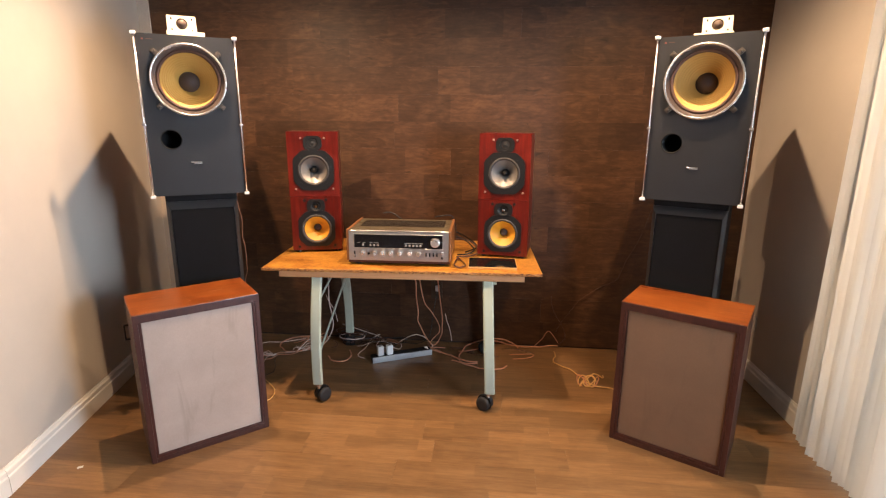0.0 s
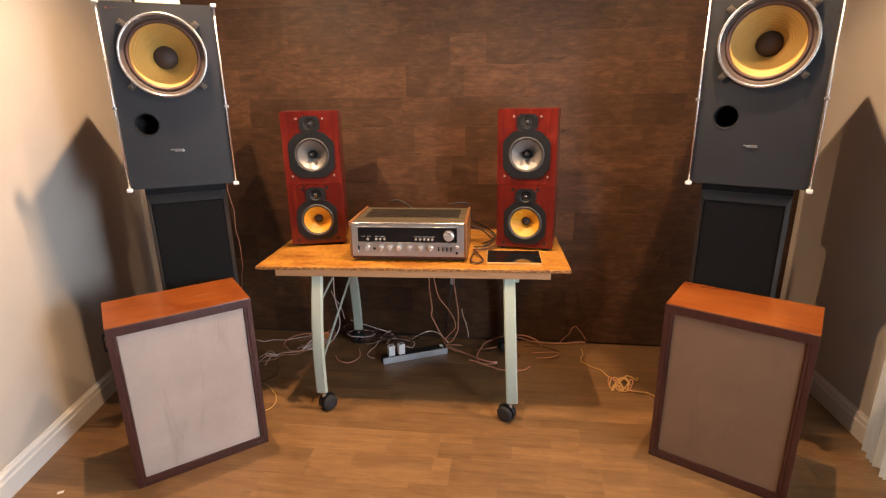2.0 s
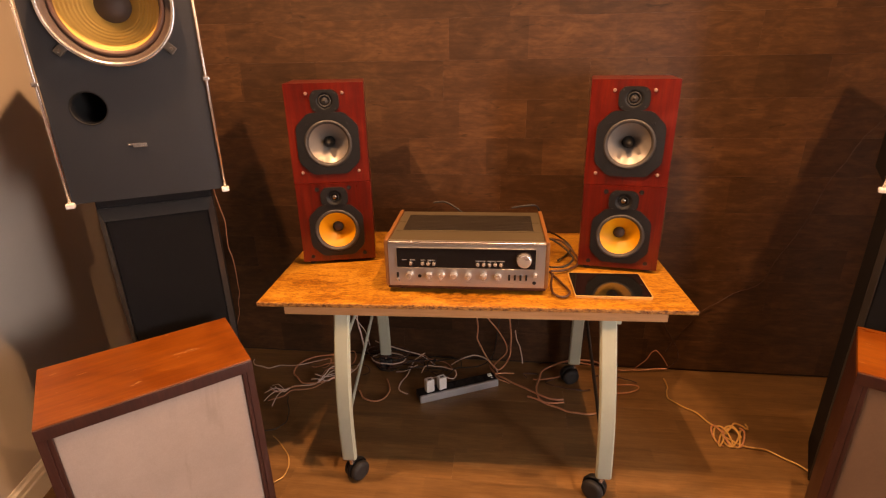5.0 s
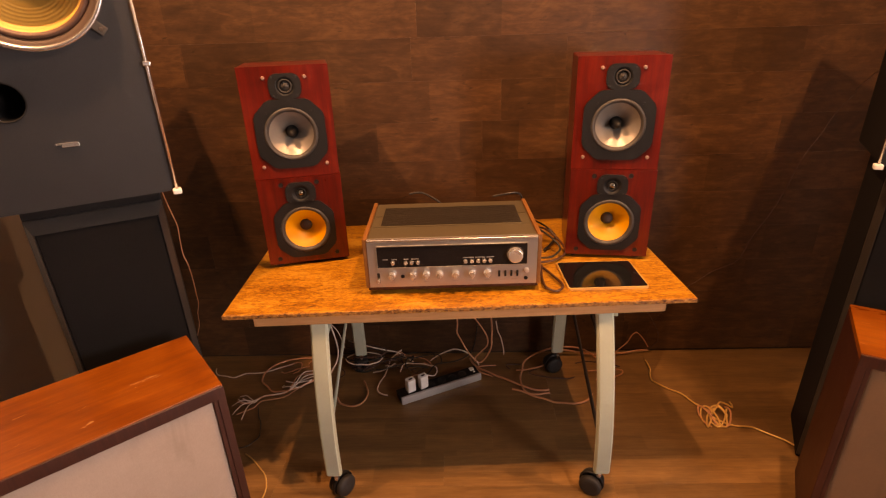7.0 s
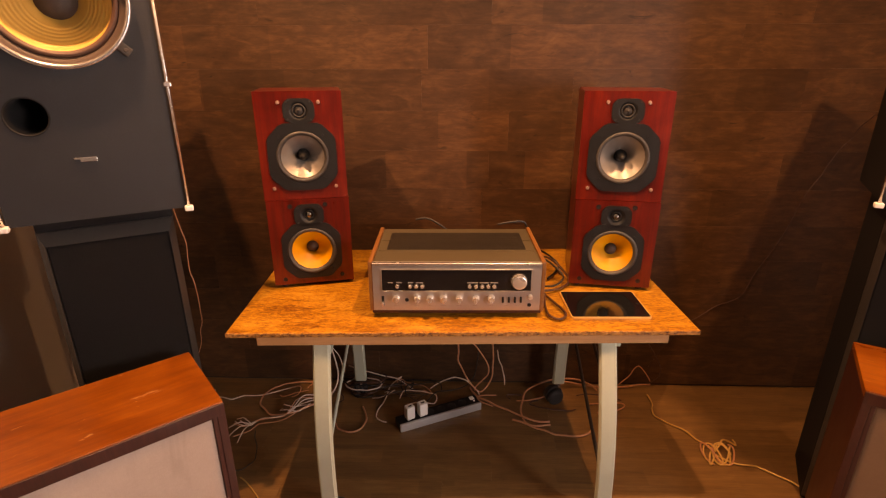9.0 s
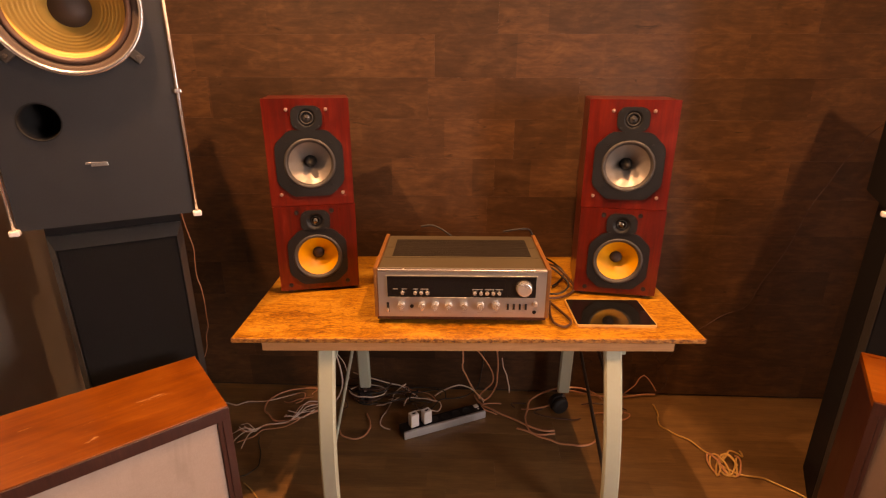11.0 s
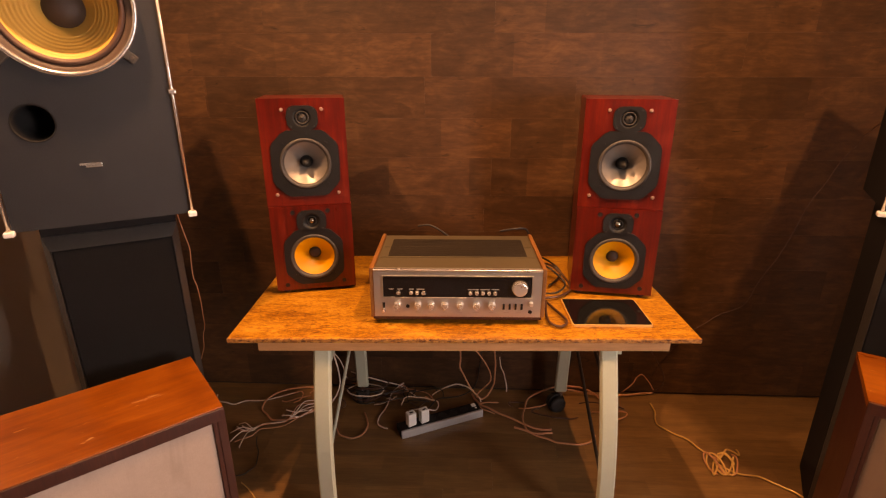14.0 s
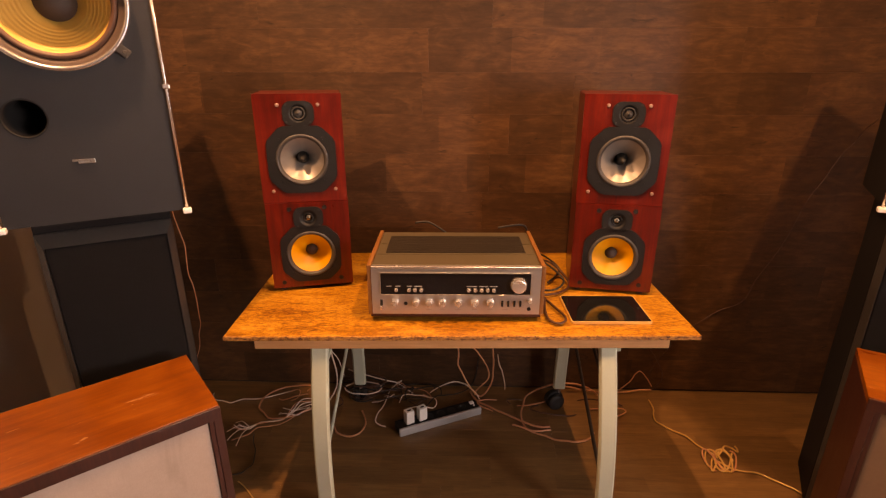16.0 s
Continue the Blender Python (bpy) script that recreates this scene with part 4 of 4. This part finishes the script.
cable([(-0.74, 2.8, 0.66), (-0.74, 2.8, 0.36), (-0.72, 2.8, 0.21), (-0.74, 2.8, 0.13), (-0.77, 2.81, 0.08), (-0.83, 2.83, 0.02)], 0.005, "cable_white", "pale wire running down behind the table leg", FL)
cable([(-0.75, 2.78, 0.4), (-0.71, 2.8, 0.3), (-0.69, 2.8, 0.22)], 0.003, "cable_white", "short loose wire end behind the table leg", FL)
for k in range(5):
    a0 = k * 1.1
    cable([(-0.64 + (0.06 + 0.012 * k) * math.cos(a0 + q), 2.94 + 0.05 * math.sin(a0 + q), 0.02 + 0.02 * k) for q in (0, 0.7, 1.4, 2.1, 2.8, 3.5, 4.2, 4.9, 5.6)], 0.0045, ("cable_black", "cable_brown", "cable_white")[k % 3], "tangled dark cable coil on the floor", FL)
cable([(-0.47, 3.02, 0.05), (-0.52, 2.97, 0.03), (-0.54, 2.88, 0.006), (-0.56, 2.81, 0.006), (-0.55, 2.76, 0.006), (-0.51, 2.74, 0.006)], 0.0042, "cable_white", "pale wire curling forward on the floor", FL)
cable([(-0.72, 3.0, 0.12), (-0.62, 2.98, 0.1), (-0.54, 2.99, 0.07), (-0.46, 3.0, 0.03), (-0.4, 2.95, 0.02)], 0.004, "cable_white", "pale wire tangle by the back wall", FL)
for k in range(7):
    x0, y0 = r.uniform(-0.6, -0.25), r.uniform(2.86, 3.0)
    cable([(x0 + 0.085 * math.cos(0.75 * q + k), y0 + 0.05 * math.sin(0.75 * q), 0.012 + 0.02 * math.sin(1.3 * q + k) ** 2 + 0.006 * k) for q in range(8)], 0.0038, ("cable_black", "cable_brown", "cable_copper", "cable_white", "cable_black", "cable_brown", "cable_black")[k], "tangled cable behind the power strip", FL)
cable([(-0.36, 2.78, 0.06), (-0.3, 2.9, 0.05), (-0.2, 2.97, 0.02), (-0.12, 2.98, 0.1), (-0.08, 3.02, 0.37)], 0.004, "cable_black", "black cord from the strip to the outlet", FL)
cable([(-0.24, 2.9, 0.68), (-0.21, 2.94, 0.45), (-0.2, 2.95, 0.28), (-0.2, 2.95, 0.19), (-0.16, 2.95, 0.1), (-0.1, 2.95, 0.022), (-0.06, 2.95, 0.06), (-0.04, 2.95, 0.16), (-0.045, 2.94, 0.28), (-0.06, 2.9, 0.68)], 0.0056, "cable_copper", "copper cable hanging in a loop below the table", FL)
cable([(-0.17, 2.9, 0.68), (-0.16, 2.95, 0.33), (-0.08, 2.96, 0.2), (-0.06, 2.96, 0.11), (-0.11, 2.96, 0.05), (-0.12, 2.96, 0.02)], 0.0048, "cable_copper", "copper wire hanging below the table", FL)
cable([(-0.02, 2.96, 0.24), (-0.01, 2.97, 0.18), (0.01, 2.97, 0.12), (0.02, 2.97, 0.05)], 0.0036, "cable_white", "short pale wire end by the wall", FL)
cable([(-0.33, 2.97, 0.02), (-0.29, 2.98, 0.045), (-0.24, 2.98, 0.07), (-0.18, 2.98, 0.07), (-0.13, 2.97, 0.04), (-0.1, 2.93, 0.02)], 0.0042, "cable_white", "pale wire arching near the wall", FL)
cable(on_floor([(-0.14, 3.0), (-0.1, 2.92), (-0.02, 2.86), (0.07, 2.8), (0.14, 2.76), (0.2, 2.76)], 0.01), 0.0066, "cable_copper", "copper brown speaker cable on the floor", FL)
cable(on_floor([(0.04, 2.77), (0.13, 2.72), (0.21, 2.68), (0.29, 2.67), (0.35, 2.69), (0.38, 2.73)], 0.008), 0.0062, "cable_copper", "copper brown cable on the floor", FL)
cable([(0.2, 2.74, 0.01), (0.15, 2.73, 0.01), (0.09, 2.76, 0.012), (0.1, 2.9, 0.015), (0.15, 2.98, 0.03), (0.24, 3.01, 0.05), (0.33, 3.01, 0.06), (0.41, 3.01, 0.04), (0.46, 2.99, 0.01)], 0.006, "cable_copper", "copper coloured cable loop by the rear leg", FL)
cable([(0.3, 3.0, 0.05), (0.39, 3.02, 0.02), (0.5, 3.01, 0.012), (0.6, 3.02, 0.012), (0.72, 3.03, 0.02)], 0.0055, "cable_copper", "copper wire along the back wall", FL)
cable([(0.57, 3.03, 0.015), (0.62, 3.03, 0.07), (0.66, 3.03, 0.12), (0.72, 3.03, 0.04)], 0.0036, "cable_copper", "thin wire looped against the back wall", FL)
cable([(0.66, 3.035, 0.36), (0.69, 3.035, 0.24), (0.74, 3.035, 0.16), (0.76, 3.03, 0.07), (0.72, 3.03, 0.02)], 0.0036, "cable_brown", "thin wire running down the back wall", FL)
cable([(1.22, 2.72, 1.4), (1.36, 3.0, 1.24), (1.33, 3.035, 1.15), (1.28, 3.035, 1.04), (1.22, 3.035, 0.91), (1.16, 3.035, 0.72), (1.06, 3.035, 0.49), (0.9, 3.035, 0.39), (0.79, 3.035, 0.27), (0.7, 3.03, 0.12)], 0.0022, "cable_brown", "thin brown wire slanting across the dark wall")
GW = "gold wire on the floor"
cable(on_floor([(0.69, 2.97), (0.69, 2.9), (0.67, 2.82), (0.72, 2.76), (0.79, 2.67), (0.84, 2.6)]), 0.005, "cable_gold", "gold speaker wire on the floor", GW)
for k in range(6):
    cable([(0.835 + (0.05 - 0.005 * k) * math.cos(q + k * 1.3) + 0.03 * math.sin(k), 2.575 + 0.05 * math.sin(q * 1.4 + k), 0.014 + 0.014 * math.sin(q * 1.7 + k)) for q in (0, 0.7, 1.4, 2.1, 2.8, 3.5, 4.2)], 0.0048, ("cable_gold", "cable_copper")[k % 3 == 2], "knotted gold speaker wire", GW)
cable([(0.84, 2.6, 0.02), (0.88, 2.64, 0.03), (0.93, 2.63, 0.012), (0.94, 2.67, 0.006)], 0.005, "cable_gold", "loose end of the gold wire", GW)
cable(on_floor([(0.82, 2.59), (0.86, 2.55), (0.9, 2.53), (0.96, 2.52), (1.02, 2.47), (1.07, 2.42), (1.14, 2.4)]), 0.005, "cable_gold", "gold speaker wire on the floor", GW)
CR = "cords beside the receiver"
cable([(0.06, 2.7, 0.8), (0.13, 2.72, 0.79), (0.18, 2.68, 0.76), (0.19, 2.6, 0.745), (0.14, 2.54, 0.742), (0.085, 2.52, 0.745)], 0.0062, "cable_brown", "dark brown cord beside the receiver on the table", CR)
cable([(0.06, 2.69, 0.82), (0.12, 2.66, 0.8), (0.17, 2.6, 0.765), (0.13, 2.55, 0.75), (0.08, 2.56, 0.745)], 0.0055, "cable_black", "black cord beside the receiver on the table", CR)
cable([(0.08, 2.52, 0.742), (0.115, 2.43, 0.74), (0.135, 2.36, 0.74), (0.11, 2.325, 0.739), (0.08, 2.35, 0.74), (0.08, 2.43, 0.741), (0.09, 2.5, 0.744)], 0.0062, "cable_brown", "dark cord lying in a loop on the table", CR)
cable([(0.06, 2.71, 0.84), (0.14, 2.78, 0.78), (0.18, 2.74, 0.745), (0.12, 2.63, 0.742)], 0.006, "cable_black", "black cord behind the receiver", CR)
cable([(-0.36, 2.7, 0.94), (-0.32, 2.7, 0.945), (-0.28, 2.69, 0.93), (-0.24, 2.69, 0.9)], 0.006, "cable_black", "black cord rising behind the receiver", CR)
cable([(-0.06, 2.7, 0.925), (0.0, 2.7, 0.935), (0.04, 2.71, 0.925), (0.06, 2.72, 0.85)], 0.006, "cable_black", "black cord rising behind the receiver", CR)
for k in range(9):
    x0, y0, a0 = r.uniform(-1.0, -0.35), r.uniform(2.8, 2.98), r.uniform(0, 6)
    w, h = r.uniform(0.04, 0.09), r.uniform(0.02, 0.05)
    cable([(x0 + w * math.cos(a0 + 0.6 * q), y0 + h * math.sin(a0 + 0.6 * q), 0.008 + 0.035 * math.sin(0.5 * q) ** 2) for q in range(r.randint(5, 9))], 0.0034, ("cable_white", "cable_copper", "cable_brown")[k % 3], "loose curl of thin wire on the floor", FL)
for k in range(6):
    x0, y0, a0 = r.uniform(-0.1, 0.5), r.uniform(2.82, 2.99), r.uniform(0, 6)
    w, h = r.uniform(0.06, 0.12), r.uniform(0.02, 0.05)
    cable([(x0 + w * math.cos(a0 + 0.6 * q), y0 + h * math.sin(a0 + 0.6 * q), 0.008 + 0.02 * math.sin(0.5 * q) ** 2) for q in range(r.randint(5, 8))], 0.0045, ("cable_brown", "cable_copper")[k % 2], "curl of brown cable on the floor", FL)

# ---- planks of floor and wall, last ----


def plank_mesh(length, width, thick, gap=0.0002):
    """A plank along x with eased upper edges; its upper side faces z."""
    l, w, c = length / 2 - gap / 2, width / 2 - gap / 2, 0.0002
    b = bmesh.new()
    rings = [[b.verts.new((x, y, z)) for x, y in ((-a, -d), (a, -d), (a, d), (-a, d))] for a, d, z in ((l, w, 0), (l, w, thick - c), (l - c, w - c, thick))]
    for p, q in zip(rings, rings[1:]):
        for k in range(4):
            b.faces.new((p[k], p[(k + 1) % 4], q[(k + 1) % 4], q[k]))
    b.faces.new(rings[-1])
    b.faces.new(rings[0][::-1])
    return b


def lay(parent, x0, x1, rows, place, material, seed, lengths, thick):
    """Rows of planks with staggered ends between x0 and x1."""
    r = random.Random(seed)
    meshes = {}
    for i in range(rows):
        x = x0 - r.uniform(0, lengths[-1])
        while x < x1:
            length = r.choice(lengths)
            a, e = max(x, x0), min(x + length, x1)
            if e - a > 0.02:
                key = round(e - a, 3)
                if key in meshes:
                    ob = new("plank", meshes[key])
                    ob.parent = parent
                else:
                    ob = part("plank", plank_mesh(key, ROW, thick), material, parent)
                    meshes[key] = ob.data
                ob.matrix_basis = place((a + e) / 2, i, r)
            x += length


lay(floor, -2.06, RIGHT, 54, lambda x, i, r: pose(x, BACK - ROW * (i + 0.5), -0.008 + r.uniform(0, 0.0005)), "floor", 11, (0.6, 0.9, 1.2), 0.008)
north = bpy.data.objects["wall_north"]
lay(north, LEFT_CORNER + 0.08, RIGHT - 0.012, 15, lambda x, i, r: pose(x, BACK + 0.0005, 0.012 + ROW * (i + 0.5), 90 + r.uniform(-0.02, 0.02), 0, 0), "wallwood", 23, (0.6, 0.9, 1.2), 0.01)
